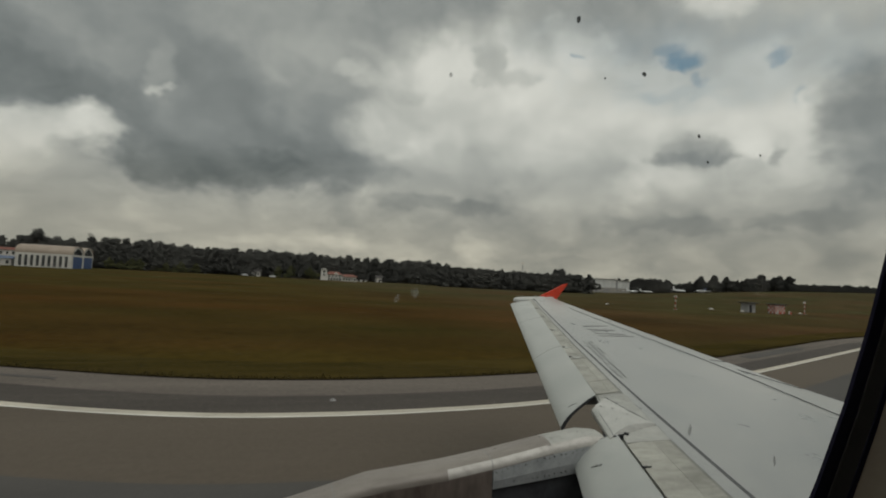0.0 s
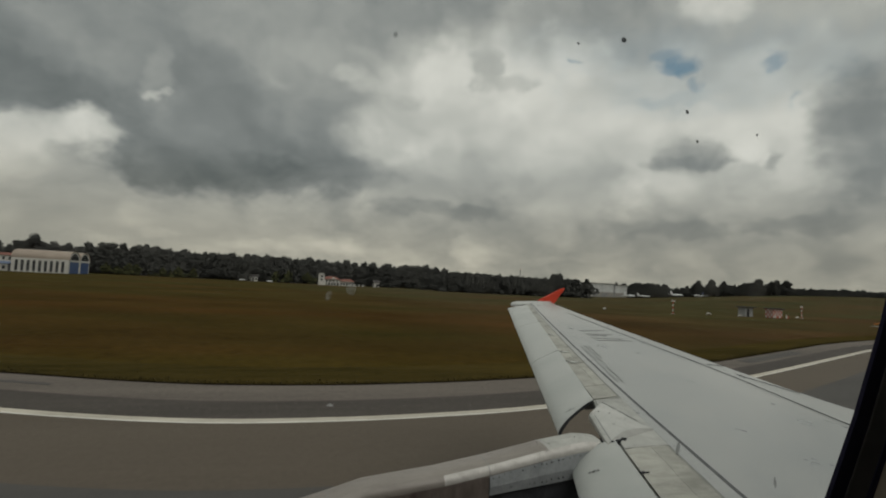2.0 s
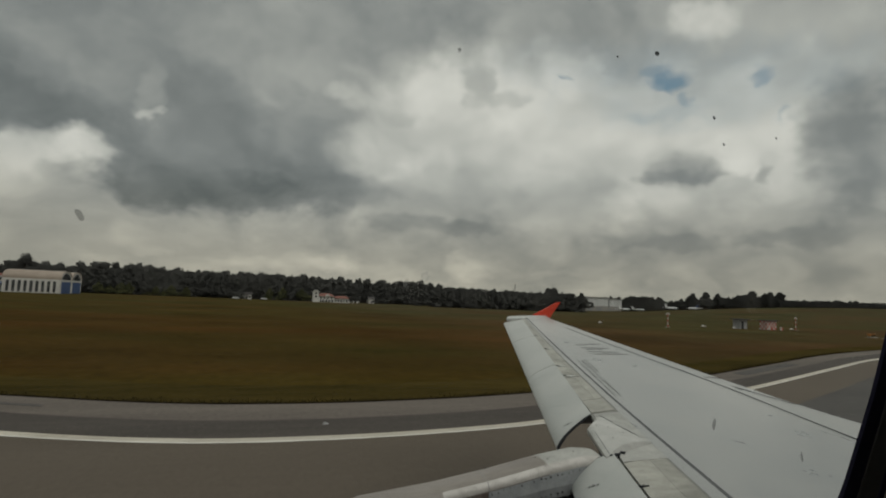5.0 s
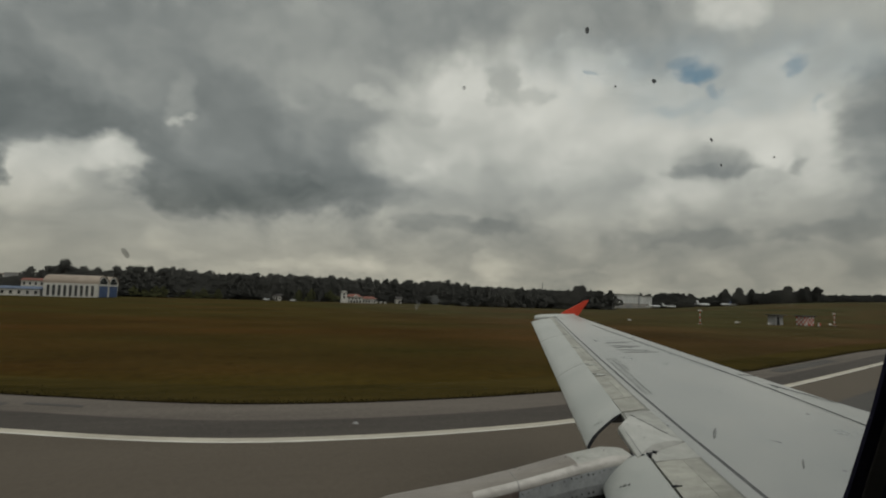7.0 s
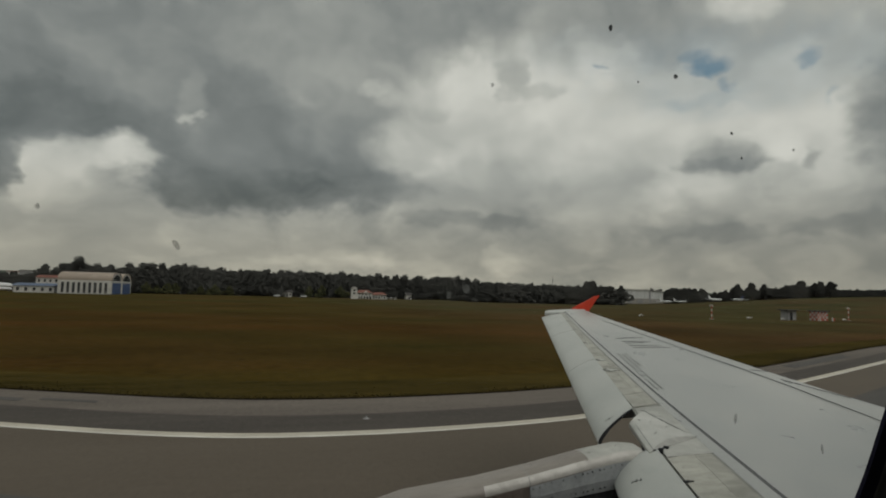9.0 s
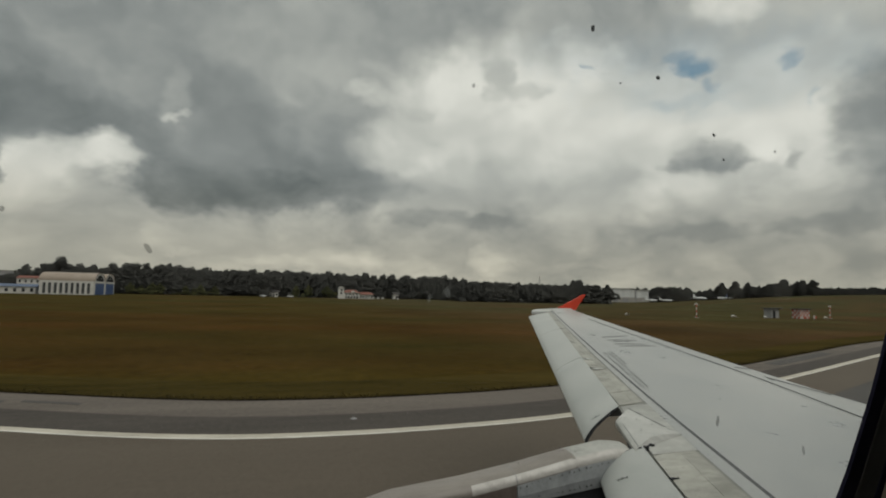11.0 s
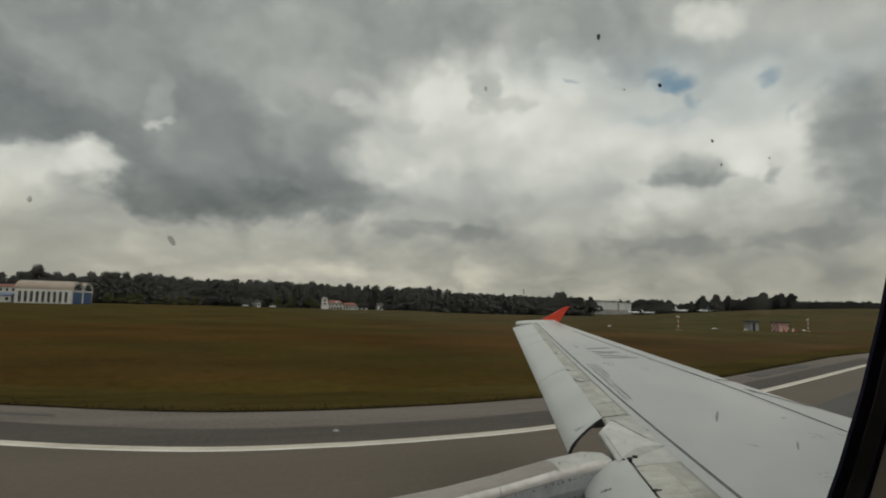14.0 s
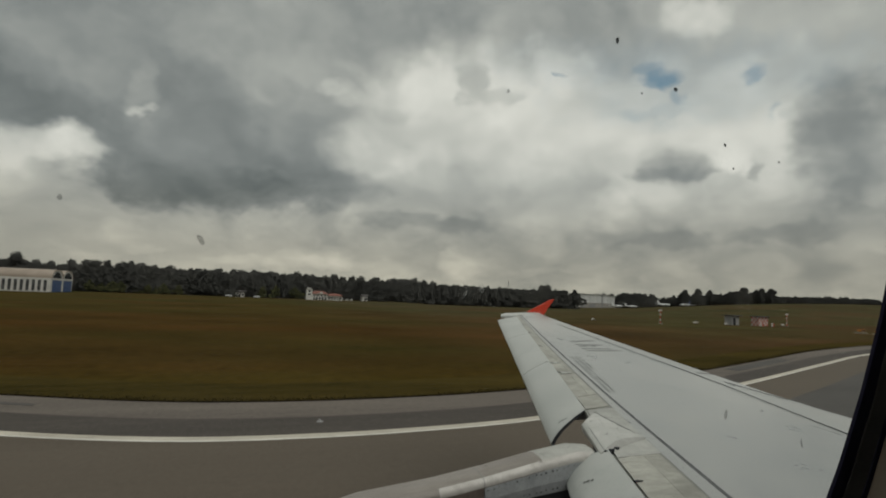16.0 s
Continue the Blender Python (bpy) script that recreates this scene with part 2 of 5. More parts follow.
# the sward is greener and yellower near the pavement
gt = GRASS.node_tree
g_out = gt.nodes["Principled BSDF"].inputs["Base Color"].links[0].from_socket
g_sep = gt.nodes.new("ShaderNodeSeparateXYZ")
gt.links.new(gt.nodes["Texture Coordinate"].outputs["Object"], g_sep.inputs[0])
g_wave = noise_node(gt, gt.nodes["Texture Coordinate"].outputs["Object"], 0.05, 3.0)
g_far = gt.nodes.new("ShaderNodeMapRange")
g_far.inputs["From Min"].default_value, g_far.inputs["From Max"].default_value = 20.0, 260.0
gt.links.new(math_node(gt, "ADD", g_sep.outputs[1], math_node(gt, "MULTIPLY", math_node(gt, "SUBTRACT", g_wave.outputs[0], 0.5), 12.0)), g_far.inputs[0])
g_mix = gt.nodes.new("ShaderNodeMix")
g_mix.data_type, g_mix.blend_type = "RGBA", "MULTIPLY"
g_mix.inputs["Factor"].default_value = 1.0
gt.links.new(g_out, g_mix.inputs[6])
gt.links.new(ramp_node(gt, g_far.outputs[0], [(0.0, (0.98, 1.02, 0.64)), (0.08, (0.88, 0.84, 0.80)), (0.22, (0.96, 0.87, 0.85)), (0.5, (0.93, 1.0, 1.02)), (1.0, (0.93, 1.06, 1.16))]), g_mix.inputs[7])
g_hue = noise_node(gt, vec_node(gt, "MULTIPLY", gt.nodes["Texture Coordinate"].outputs["Object"], (0.45, 1, 1)), 0.03, 4.0)
g_tint = gt.nodes.new("ShaderNodeMix")
g_tint.data_type, g_tint.blend_type = "RGBA", "MULTIPLY"
g_tint.inputs["Factor"].default_value = 1.0
gt.links.new(g_mix.outputs[2], g_tint.inputs[6])
gt.links.new(ramp_node(gt, g_hue.outputs[0], [(0.36, (1.12, 0.95, 1.0)), (0.64, (0.82, 1.05, 1.0))]), g_tint.inputs[7])
# haze of the pane painted into the grass: paler and bluer towards +x
g_veil = gt.nodes.new("ShaderNodeMapRange")
g_veil.inputs["From Min"].default_value, g_veil.inputs["From Max"].default_value = 12.0, 60.0
gt.links.new(math_node(gt, "ADD", g_sep.outputs[0], math_node(gt, "MULTIPLY", math_node(gt, "SUBTRACT", g_wave.outputs[0], 0.5), 16.0)), g_veil.inputs[0])
g_veiled = gt.nodes.new("ShaderNodeMix")
g_veiled.data_type, g_veiled.blend_type = "RGBA", "MULTIPLY"
g_veiled.inputs["Factor"].default_value = 1.0
gt.links.new(g_tint.outputs[2], g_veiled.inputs[6])
gt.links.new(ramp_node(gt, g_veil.outputs[0], [(0.0, (1.0, 1.0, 1.0)), (1.0, (1.14, 1.24, 1.75))]), g_veiled.inputs[7])
gt.links.new(g_veiled.outputs[2], gt.nodes["Principled BSDF"].inputs["Base Color"])
VERGE = material("grass_verge", (0.029, 0.0235, 0.0075), (0.068, 0.0495, 0.0145), 0.95, grain=(5.0, (1, 0.4, 1), 0.36), scale=0.2, fine_scale=1.5, stretch=(0.2, 1, 1), bump=0.5, spec=0.0)
BLADES = material("grass_blades", (0.024, 0.020, 0.004), (0.062, 0.046, 0.010), 0.9, scale=0.3, fine_scale=5.0, bump=0, per_piece=0.3, spec=0.1)
ASPHALT = material("runway_asphalt", (0.0680, 0.0540, 0.0405), (0.1060, 0.0860, 0.0660), 0.88, grain=(7.0, (1, 0.5, 1), 0.55), scale=0.22, fine_scale=7, stretch=(0.10, 1, 1), bump=0.25, contrast=(0.22, 0.78), spec=0.3)
SHOULDER = material("shoulder_asphalt", (0.0345, 0.0288, 0.0250), (0.0690, 0.0590, 0.0510), 0.9, grain=(6.0, (1, 0.3, 1), 0.35), scale=0.5, fine_scale=7, stretch=(0.08, 1, 1), bump=0.3, spec=0.3)
STRIP = material("worn_pavement", (0.0780, 0.0655, 0.0560), (0.1390, 0.1180, 0.1020), 0.9, grain=(6.0, (1, 0.3, 1), 0.35), scale=0.4, fine_scale=8, stretch=(0.08, 1, 1), bump=0.3, spec=0.3)
PATCH = material("dark_asphalt_patch", (0.048, 0.045, 0.043), (0.080, 0.075, 0.070), 0.9, scale=0.25, fine_scale=25, stretch=(0.2, 1, 1), bump=0.3, spec=0.3)
LINE_FRESH = material("fresh_runway_paint", (0.42, 0.40, 0.36), (0.62, 0.60, 0.55), 0.7, scale=1.2, fine_scale=14, stretch=(0.3, 1, 1), bump=0.1)
LINE = material("runway_paint", (0.27, 0.243, 0.198), (0.47, 0.435, 0.365), 0.75, scale=1.2, fine_scale=14, stretch=(0.3, 1, 1), bump=0.2, contrast=(0.25, 0.6))
SKIN = material("wing_paint", (0.198, 0.212, 0.218), (0.386, 0.385, 0.368), 0.30, scale=0.35, fine_scale=3, stretch=(1, 0.5, 1), bump=0.0, contrast=(0.27, 0.73))
SLAT = material("slat_paint", (0.34, 0.355, 0.345), (0.425, 0.435, 0.42), 0.40, scale=1.5, fine_scale=9, bump=0.02)
LEADING = material("leading_edge_dirty", (0.085, 0.087, 0.078), (0.22, 0.222, 0.205), 0.55, scale=2.2, fine_scale=18, stretch=(1, 0.6, 1), bump=0.06, contrast=(0.3, 0.62))
PLATE = material("leading_edge_plate", (0.180, 0.178, 0.155), (0.395, 0.390, 0.350), 0.5, scale=3.2, fine_scale=15, stretch=(0.6, 1.2, 1), bump=0.05, contrast=(0.33, 0.63), per_object=0.10)
FAIRING = material("fairing_paint", (0.235, 0.237, 0.220), (0.415, 0.415, 0.392), 0.5, scale=3.0, fine_scale=22, bump=0.05)
FAIRING_TOP = material("fairing_top_paint", (0.300, 0.303, 0.288), (0.465, 0.466, 0.446), 0.45, scale=2.6, fine_scale=18, bump=0.04, contrast=(0.30, 0.60))
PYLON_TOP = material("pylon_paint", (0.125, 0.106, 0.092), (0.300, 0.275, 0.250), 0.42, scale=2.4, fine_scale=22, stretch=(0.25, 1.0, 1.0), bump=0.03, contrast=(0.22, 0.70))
PYLON_PALE = material("pylon_pale_highlight", (0.235, 0.215, 0.195), (0.520, 0.505, 0.480), 0.38, scale=3.0, fine_scale=20, stretch=(0.6, 1, 1), bump=0.03, contrast=(0.28, 0.58))
PYLON_SIDE = material("heat_stained_metal", (0.13, 0.100, 0.088), (0.34, 0.285, 0.255), 0.36, metal=0.75, scale=2.2, fine_scale=16, stretch=(1, 1, 0.4), bump=0.04)
PANEL = material("riveted_panel", (0.21, 0.225, 0.235), (0.36, 0.375, 0.385), 0.5, metal=0.2, scale=3.5, fine_scale=25, bump=0.04)
COWL = material("engine_cowl", (0.30, 0.30, 0.30), (0.45, 0.45, 0.44), 0.4, metal=0.3, scale=1.5, fine_scale=14, bump=0.02)
# near-black for joints and fittings, also painted where slat and pylon lie in shade
GAP_DARK = material("dark_part_and_shade", (0.022, 0.023, 0.027), (0.048, 0.050, 0.056), 0.8, scale=5, fine_scale=30, bump=0.05, spec=0.15)
GAP_SOFT = material("panel_joint", (0.17, 0.175, 0.17), (0.25, 0.25, 0.245), 0.7, scale=3, fine_scale=30, bump=0.0)
SEALANT = material("grey_sealant", (0.042, 0.044, 0.047), (0.085, 0.088, 0.092), 0.7, scale=2, fine_scale=12, bump=0.02)
STENCIL = material("faded_stencil", (0.262, 0.272, 0.270), (0.298, 0.306, 0.300), 0.6, scale=8, fine_scale=40, bump=0.0)
STAIN = material("streak_stain", (0.15, 0.155, 0.15), (0.26, 0.265, 0.26), 0.6, scale=8, fine_scale=40, bump=0.0)
RED = material("red_paint", (0.52, 0.035, 0.012), (0.64, 0.055, 0.020), 0.4, scale=4, fine_scale=20, bump=0.0)
RUBBER = material("window_seal", (0.022, 0.021, 0.042), (0.038, 0.036, 0.075), 0.7, scale=20, fine_scale=200, bump=0.05, spec=0.12)
FRAME_GREY = material("frame_plastic", (0.075, 0.070, 0.070), (0.110, 0.104, 0.102), 0.6, scale=20, fine_scale=200, bump=0.05, spec=0.2)
REVEAL = material("cabin_plastic", (0.36, 0.295, 0.225), (0.44, 0.365, 0.285), 0.6, scale=15, fine_scale=300, bump=0.05)
DIRT = material("window_dirt", (0.045, 0.040, 0.037), (0.11, 0.10, 0.09), 0.9, scale=300, fine_scale=900, bump=0.0)
SMEAR = material("window_smear", (0.10, 0.10, 0.10), (0.16, 0.16, 0.155), 0.8, scale=300, fine_scale=900, bump=0.0)
DROP = material("water_mark", (0.45, 0.46, 0.46), (0.60, 0.60, 0.60), 0.8, scale=300, fine_scale=900, bump=0.0)
for thin, cover in ((SMEAR, 0.24), (DROP, 0.16), (DIRT, 0.62)):
    thin.node_tree.nodes["Principled BSDF"].inputs["Alpha"].default_value = cover
# dried water marks scatter the daylight that comes through them
dt = DROP.node_tree
glow_through = dt.nodes.new("ShaderNodeBsdfTranslucent")
glow_through.inputs["Color"].default_value = (0.75, 0.76, 0.76, 1)
see_through = dt.nodes.new("ShaderNodeBsdfTransparent")
blend = dt.nodes.new("ShaderNodeMixShader")
blend.inputs[0].default_value = 0.09
dt.links.new(see_through.outputs[0], blend.inputs[1])
dt.links.new(glow_through.outputs[0], blend.inputs[2])
dt.links.new(blend.outputs[0], dt.nodes["Material Output"].inputs["Surface"])
EDGE_DARK = material("dark_grass_edge", (0.012, 0.010, 0.006), (0.028, 0.022, 0.010), 0.95, scale=0.8, fine_scale=6, bump=0.4, spec=0.0)
BARK = material("bark", (0.035, 0.028, 0.022), (0.075, 0.060, 0.046), 0.95, scale=0.8, fine_scale=6, bump=0.3)
LEAF = material("foliage", (0.066, 0.067, 0.064), (0.082, 0.083, 0.077), 0.85, scale=0.05, fine_scale=0.5, bump=0, per_piece=0.10, spec=0.0)
LEAF_OLIVE = material("foliage_olive", (0.034, 0.040, 0.018), (0.085, 0.086, 0.036), 0.85, scale=0.05, fine_scale=0.5, bump=0, per_piece=0.45, spec=0.15)
# crowns scatter light as soft billows rather than leaf by leaf
for leafy in (LEAF, LEAF_OLIVE):
    lt = leafy.node_tree
    crown = noise_node(lt, lt.nodes["Texture Coordinate"].outputs["Object"], 0.30, 3.0, 0.6)
    lump = vec_node(lt, "MULTIPLY", vec_node(lt, "SUBTRACT", crown.outputs["Color"], (0.5, 0.5, 0.5)), (0.16, 0.16, 0.16))
    soft_normal = vec_node(lt, "NORMALIZE", vec_node(lt, "ADD", lump, (0.0, -1.0, 0.40)))
    lt.links.new(soft_normal, lt.nodes["Principled BSDF"].inputs["Normal"])
HILL = material("wooded_hill", (0.030, 0.038, 0.030), (0.060, 0.070, 0.054), 0.95, scale=0.02, fine_scale=0.15, bump=0.5, spec=0.1)
WHITE = material("white_wall", (0.42, 0.412, 0.39), (0.58, 0.57, 0.54), 0.8, scale=0.4, fine_scale=5, bump=0.05)
METALWALL = material("corrugated_white", (0.46, 0.47, 0.465), (0.60, 0.61, 0.60), 0.6, scale=0.1, fine_scale=2.5, stretch=(4, 1, 0.2), bump=0.1)
ROOF_TAN = material("vault_roof", (0.235, 0.190, 0.152), (0.32, 0.268, 0.218), 0.7, scale=0.2, fine_scale=3, bump=0.1)
TILE_RED = material("clay_tiles", (0.12, 0.042, 0.030), (0.20, 0.078, 0.056), 0.85, scale=0.4, fine_scale=6, bump=0.3)
ROOF_BLUE = material("blue_roof", (0.05, 0.075, 0.13), (0.09, 0.125, 0.20), 0.6, scale=0.3, fine_scale=4, bump=0.1)
BLUE_DOOR = material("blue_door", (0.020, 0.050, 0.140), (0.045, 0.090, 0.21), 0.6, scale=0.4, fine_scale=5, bump=0.05)
GREY_WALL = material("grey_plaster", (0.20, 0.20, 0.205), (0.30, 0.30, 0.30), 0.85, scale=0.6, fine_scale=8, bump=0.1)
DARK_ROOF = material("dark_roof", (0.035, 0.032, 0.032), (0.075, 0.068, 0.066), 0.85, scale=0.6, fine_scale=8, bump=0.1)
WINDOW_DARK = material("dark_window", (0.015, 0.017, 0.020), (0.035, 0.038, 0.042), 0.15, scale=0.5, fine_scale=4, bump=0.0)
CHECK_RED = material("orange_red_panel", (0.30, 0.055, 0.030), (0.42, 0.085, 0.048), 0.7, scale=1, fine_scale=10, bump=0.05)
ORANGE = material("orange_paint", (0.42, 0.16, 0.03), (0.56, 0.23, 0.05), 0.6, scale=2, fine_scale=15, bump=0.05)
CHECK_WHITE = material("white_panel", (0.40, 0.385, 0.36), (0.52, 0.505, 0.48), 0.7, scale=1, fine_scale=10, bump=0.05)
JET_WHITE = material("jet_paint", (0.55, 0.56, 0.57), (0.68, 0.69, 0.70), 0.35, scale=0.3, fine_scale=3, bump=0.0)
# hull is out of view; kept dark to bounce less light onto the wing
HULL = material("fuselage_paint", (0.07, 0.07, 0.075), (0.10, 0.10, 0.105), 0.35, scale=0.3, fine_scale=3, bump=0.0)
JET_BLUE = material("jet_blue", (0.03, 0.05, 0.12), (0.05, 0.08, 0.17), 0.4, scale=0.3, fine_scale=3, bump=0.0)
STEEL = material("galvanised_steel", (0.22, 0.22, 0.22), (0.34, 0.34, 0.335), 0.5, metal=0.5, scale=3, fine_scale=20, bump=0.05)
TYRE = material("tyre_rubber", (0.012, 0.012, 0.012), (0.03, 0.03, 0.03), 0.85, scale=4, fine_scale=20, bump=0.1)
CONCRETE = material("concrete", (0.25, 0.24, 0.225), (0.36, 0.345, 0.32), 0.9, scale=0.3, fine_scale=5, bump=0.15)


# ---- building helpers ----
def from_lists(name, verts, faces, mat, smooth=False):
    me = bpy.data.meshes.new(name)
    me.from_pydata([tuple(v) for v in verts], [], faces)
    me.materials.append(mat)
    if smooth:
        me.polygons.foreach_set("use_smooth", [True] * len(me.polygons))
    me.update()
    return me


def bake(name, bm, mat, smooth=False):
    bmesh.ops.recalc_face_normals(bm, faces=bm.faces)
    me = bpy.data.meshes.new(name)
    bm.to_mesh(me)
    bm.free()
    me.materials.append(mat)
    if smooth:
        me.polygons.foreach_set("use_smooth", [True] * len(me.polygons))
        me.set_sharp_from_angle(angle=radians(38 if smooth is True else smooth))
    return me


def part(name, bm, mat, parent, label="", smooth=False):
    """Links a bmesh (or a mesh) as one mesh object under a thing or a part."""
    me = bm if isinstance(bm, bpy.types.Mesh) else bake(name, bm, mat, smooth)
    ob = new(name, me)
    ob.parent = parent
    if label:
        ob["label"] = label
    return ob


def thing(name, label, category, at=(0, 0, 0), turn=0.0, group="", kind=""):
    ob = new(name)
    ob.empty_display_size = 0.2
    ob.matrix_basis = pose(*at, 0, 0, turn)
    return tagged(ob, label, category, group, kind)


def box(x0, x1, y0, y1, z0, z1, bevel=0.0, bm=None):
    bm = bm or bmesh.new()
    made = bmesh.ops.create_cube(bm, size=1.0, matrix=Matrix.LocRotScale(((x0 + x1) / 2, (y0 + y1) / 2, (z0 + z1) / 2), None, (x1 - x0, y1 - y0, z1 - z0)))
    if bevel:
        edges = list({e for v in made["verts"] for e in v.link_edges})
        bmesh.ops.bevel(bm, geom=edges, offset=bevel, segments=2, affect="EDGES", profile=0.5)
    return bm


def cone(r0, r1, length, at=(0, 0, 0), turn=(0, 0, 0), sides=12, bm=None):
    bm = bm or bmesh.new()
    bmesh.ops.create_cone(bm, cap_ends=True, segments=sides, radius1=r0, radius2=r1, depth=length, matrix=pose(*at, *turn) @ Matrix.Translation((0, 0, length / 2)))
    return bm


def loft(rings, closed=True, caps=True):
    """A skin over rings of points; closed: each ring is a loop."""
    bm = bmesh.new()
    rows = [[bm.verts.new(p) for p in ring] for ring in rings]
    n = len(rings[0])
    for a, b in zip(rows, rows[1:]):
        for k in range(n if closed else n - 1):
            bm.faces.new((a[k], a[(k + 1) % n], b[(k + 1) % n], b[k]))
    if caps and closed:
        bm.faces.new(rows[0][::-1])
        bm.faces.new(rows[-1])
    return bm


def prism(points, depth, axis="y", at=0.0):
    """A flat outline given in two coordinates, thickened along the third."""
    bm = bmesh.new()

    def put(a, b, d):
        return {"y": (a, d, b), "x": (d, a, b), "z": (a, b, d)}[axis]
    front, back = [bm.verts.new(put(a, b, at)) for a, b in points], [bm.verts.new(put(a, b, at + depth)) for a, b in points]
    n = len(points)
    bm.faces.new(front)
    bm.faces.new(back[::-1])
    for k in range(n):
        bm.faces.new((front[k], front[(k + 1) % n], back[(k + 1) % n], back[k]))
    return bm


def lerp(a, b, s):
    return tuple(p + (q - p) * s for p, q in zip(a, b))


def along(table, y):
    """Straight-line value at y in rows of (y, value)."""
    for (y0, v0), (y1, v1) in zip(table, table[1:]):
        if y <= y1:
            break
    return v0 + (v1 - v0) * (y - y0) / (y1 - y0)


def smooth_step(a, b, v):
    s = min(1.0, max(0.0, (v - a) / (b - a)))
    return s * s * (3 - 2 * s)


# ---- ground ----
def rise(x, y):
    """Height of the ground: level by the runway, rolling up gently to the woods at both ends."""
    if y < 60:
        return 0.0
    b = math.degrees(math.atan2(x, y))
    up = 14.0 * smooth_step(32, 58, b)
    return up * smooth_step(120, 420, y) + 0.25 * noise.noise((x * 0.02, y * 0.02, 0)) * smooth_step(60, 120, y)


def build_ground():
    ys = [-2500, -1200, -500, -200, -60, -27.5] + [24.4, 26, 29, 34, 40, 50, 60, 75, 90, 110, 135, 160, 190, 220, 250, 280, 310, 340, 370, 400, 430, 470, 520, 580, 660, 800, 1000, 1400, 2000, 3000, 4300]
    xs = [-4300, -2500, -1600, -1000, -700, -500] + list(range(-400, 760, 20)) + [820, 900, 1000, 1200, 1500, 2000, 2800, 4300]
    verts = [(x, y, rise(x, y)) for y in ys for x in xs]
    n = len(xs)
    faces = [(j * n + i, j * n + i + 1, (j + 1) * n + i + 1, (j + 1) * n + i) for j in range(len(ys) - 1) for i in range(n - 1)]
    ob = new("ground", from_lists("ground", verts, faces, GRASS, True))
    tagged(ob, "wide olive-brown mown airfield grass running out to the woods", "ground", kind="structure")


build_ground()


# the runway's painted edge as (x, y): it bows out gently past the aircraft and swings away towards the turn-off
EDGE = [(-1500, 27.0), (-70, 27.0), (-35, 26.6), (-20, 25.2), (-13, 23.2), (-8.2, 21.2), (-4.4, 19.55), (-1.3, 18.62), (1.5, 18.35), (5.3, 18.5), (10.5, 19.4), (20, 22.6), (30, 27.0), (48, 35.7), (63, 42.8), (90, 52.5), (130, 60.0), (200, 62.0), (1500, 62.0)]
# from the edge line out to the grass, and in to the lane of tyre rubber
MARGIN = [(-1500, 5.8), (-10, 5.9), (0, 6.0), (8, 5.85), (13, 5.6), (32, 4.6), (70, 5.2), (1500, 5.5)]
LANE = [(-1500, 5.6), (-10, 5.6), (5, 5.9), (26, 3.8), (70, 3.6), (1500, 3.6)]


def edge_y(x):
    """The edge line's place across the runway at x, on a smooth curve through EDGE."""
    k = max(i for i in range(len(EDGE) - 1) if EDGE[i][0] <= x or i == 0)
    (x0, y0), (x1, y1) = EDGE[k], EDGE[k + 1]

    def slope(i):
        a, b = EDGE[max(0, i - 1)], EDGE[min(len(EDGE) - 1, i + 1)]
        return (b[1] - a[1]) / (b[0] - a[0])
    s, w = (x - x0) / (x1 - x0), x1 - x0
    return (2 * s ** 3 - 3 * s * s + 1) * y0 + (s ** 3 - 2 * s * s + s) * w * slope(k) + (3 * s * s - 2 * s ** 3) * y1 + (s ** 3 - s * s) * w * slope(k + 1)


def grass_y(x):
    return edge_y(x) + along(MARGIN, x)


STATIONS = [-1500, -700, -300, -150, -100, -80] + list(range(-70, -20, 5)) + list(range(-20, 40)) + list(range(40, 140, 4)) + [150, 165, 180, 200, 260, 400, 800, 1500]


def strip(name, inner, outer, z, mat, label, category, x0=-1500, x1=1500, thick=0.2):
    """A band of ground or pavement between two lines along the runway, with its top at z."""
    xs = [x0] + [x for x in STATIONS if x0 < x < x1] + [x1]
    bm = loft([[(x, inner(x), z - thick), (x, outer(x), z - thick), (x, outer(x), z), (x, inner(x), z)] for x in xs])
    return tagged(new(name, bake(name, bm, mat)), label, category, kind="structure")


def shoulder_y(x):
    return edge_y(x) + 0.34 + 0.45 * (along(MARGIN, x) - 0.34)


strip("runway", lambda x: -26.5, lambda x: edge_y(x) + 0.34, 0.020, ASPHALT, "grey-brown grooved asphalt runway, tyre-worn", "runway")
strip("shoulder", lambda x: edge_y(x) + 0.34, shoulder_y, 0.016, SHOULDER, "dark asphalt shoulder beside the white edge line", "runway shoulder")
strip("pavement", shoulder_y, grass_y, 0.012, STRIP, "pale worn pavement strip between shoulder and grass", "pavement")
strip("verge", grass_y, lambda x: grass_y(x) + 4.6, 0.05, VERGE, "greener strip of grass along the pavement", "grass")
strip("edge_line", lambda x: edge_y(x) - 0.28, lambda x: edge_y(x) + 0.28, 0.030, LINE, "white painted edge line along the runway", "runway marking", thick=0.01)
strip("edge_line_border", lambda x: edge_y(x) - 0.31, lambda x: edge_y(x) - 0.15, 0.034, LINE_FRESH, "brighter repainted border of the runway edge line", "runway marking", thick=0.008)
for x0, depth in ((95.0, 5.0), (95.0, 8.0), (95.0, 11.0)):
    strip("touchdown_stripe", lambda x: edge_y(x) - depth - 1.8, lambda x: edge_y(x) - depth, 0.030, LINE, "broad white touchdown stripe painted on the runway", "runway marking", x0, x0 + 22.5, 0.01)
strip("aiming_point", lambda x: edge_y(x) - 14.0, lambda x: edge_y(x) - 4.5, 0.030, LINE, "large white aiming point block painted on the runway", "runway marking", 190.0, 235.0, 0.01)
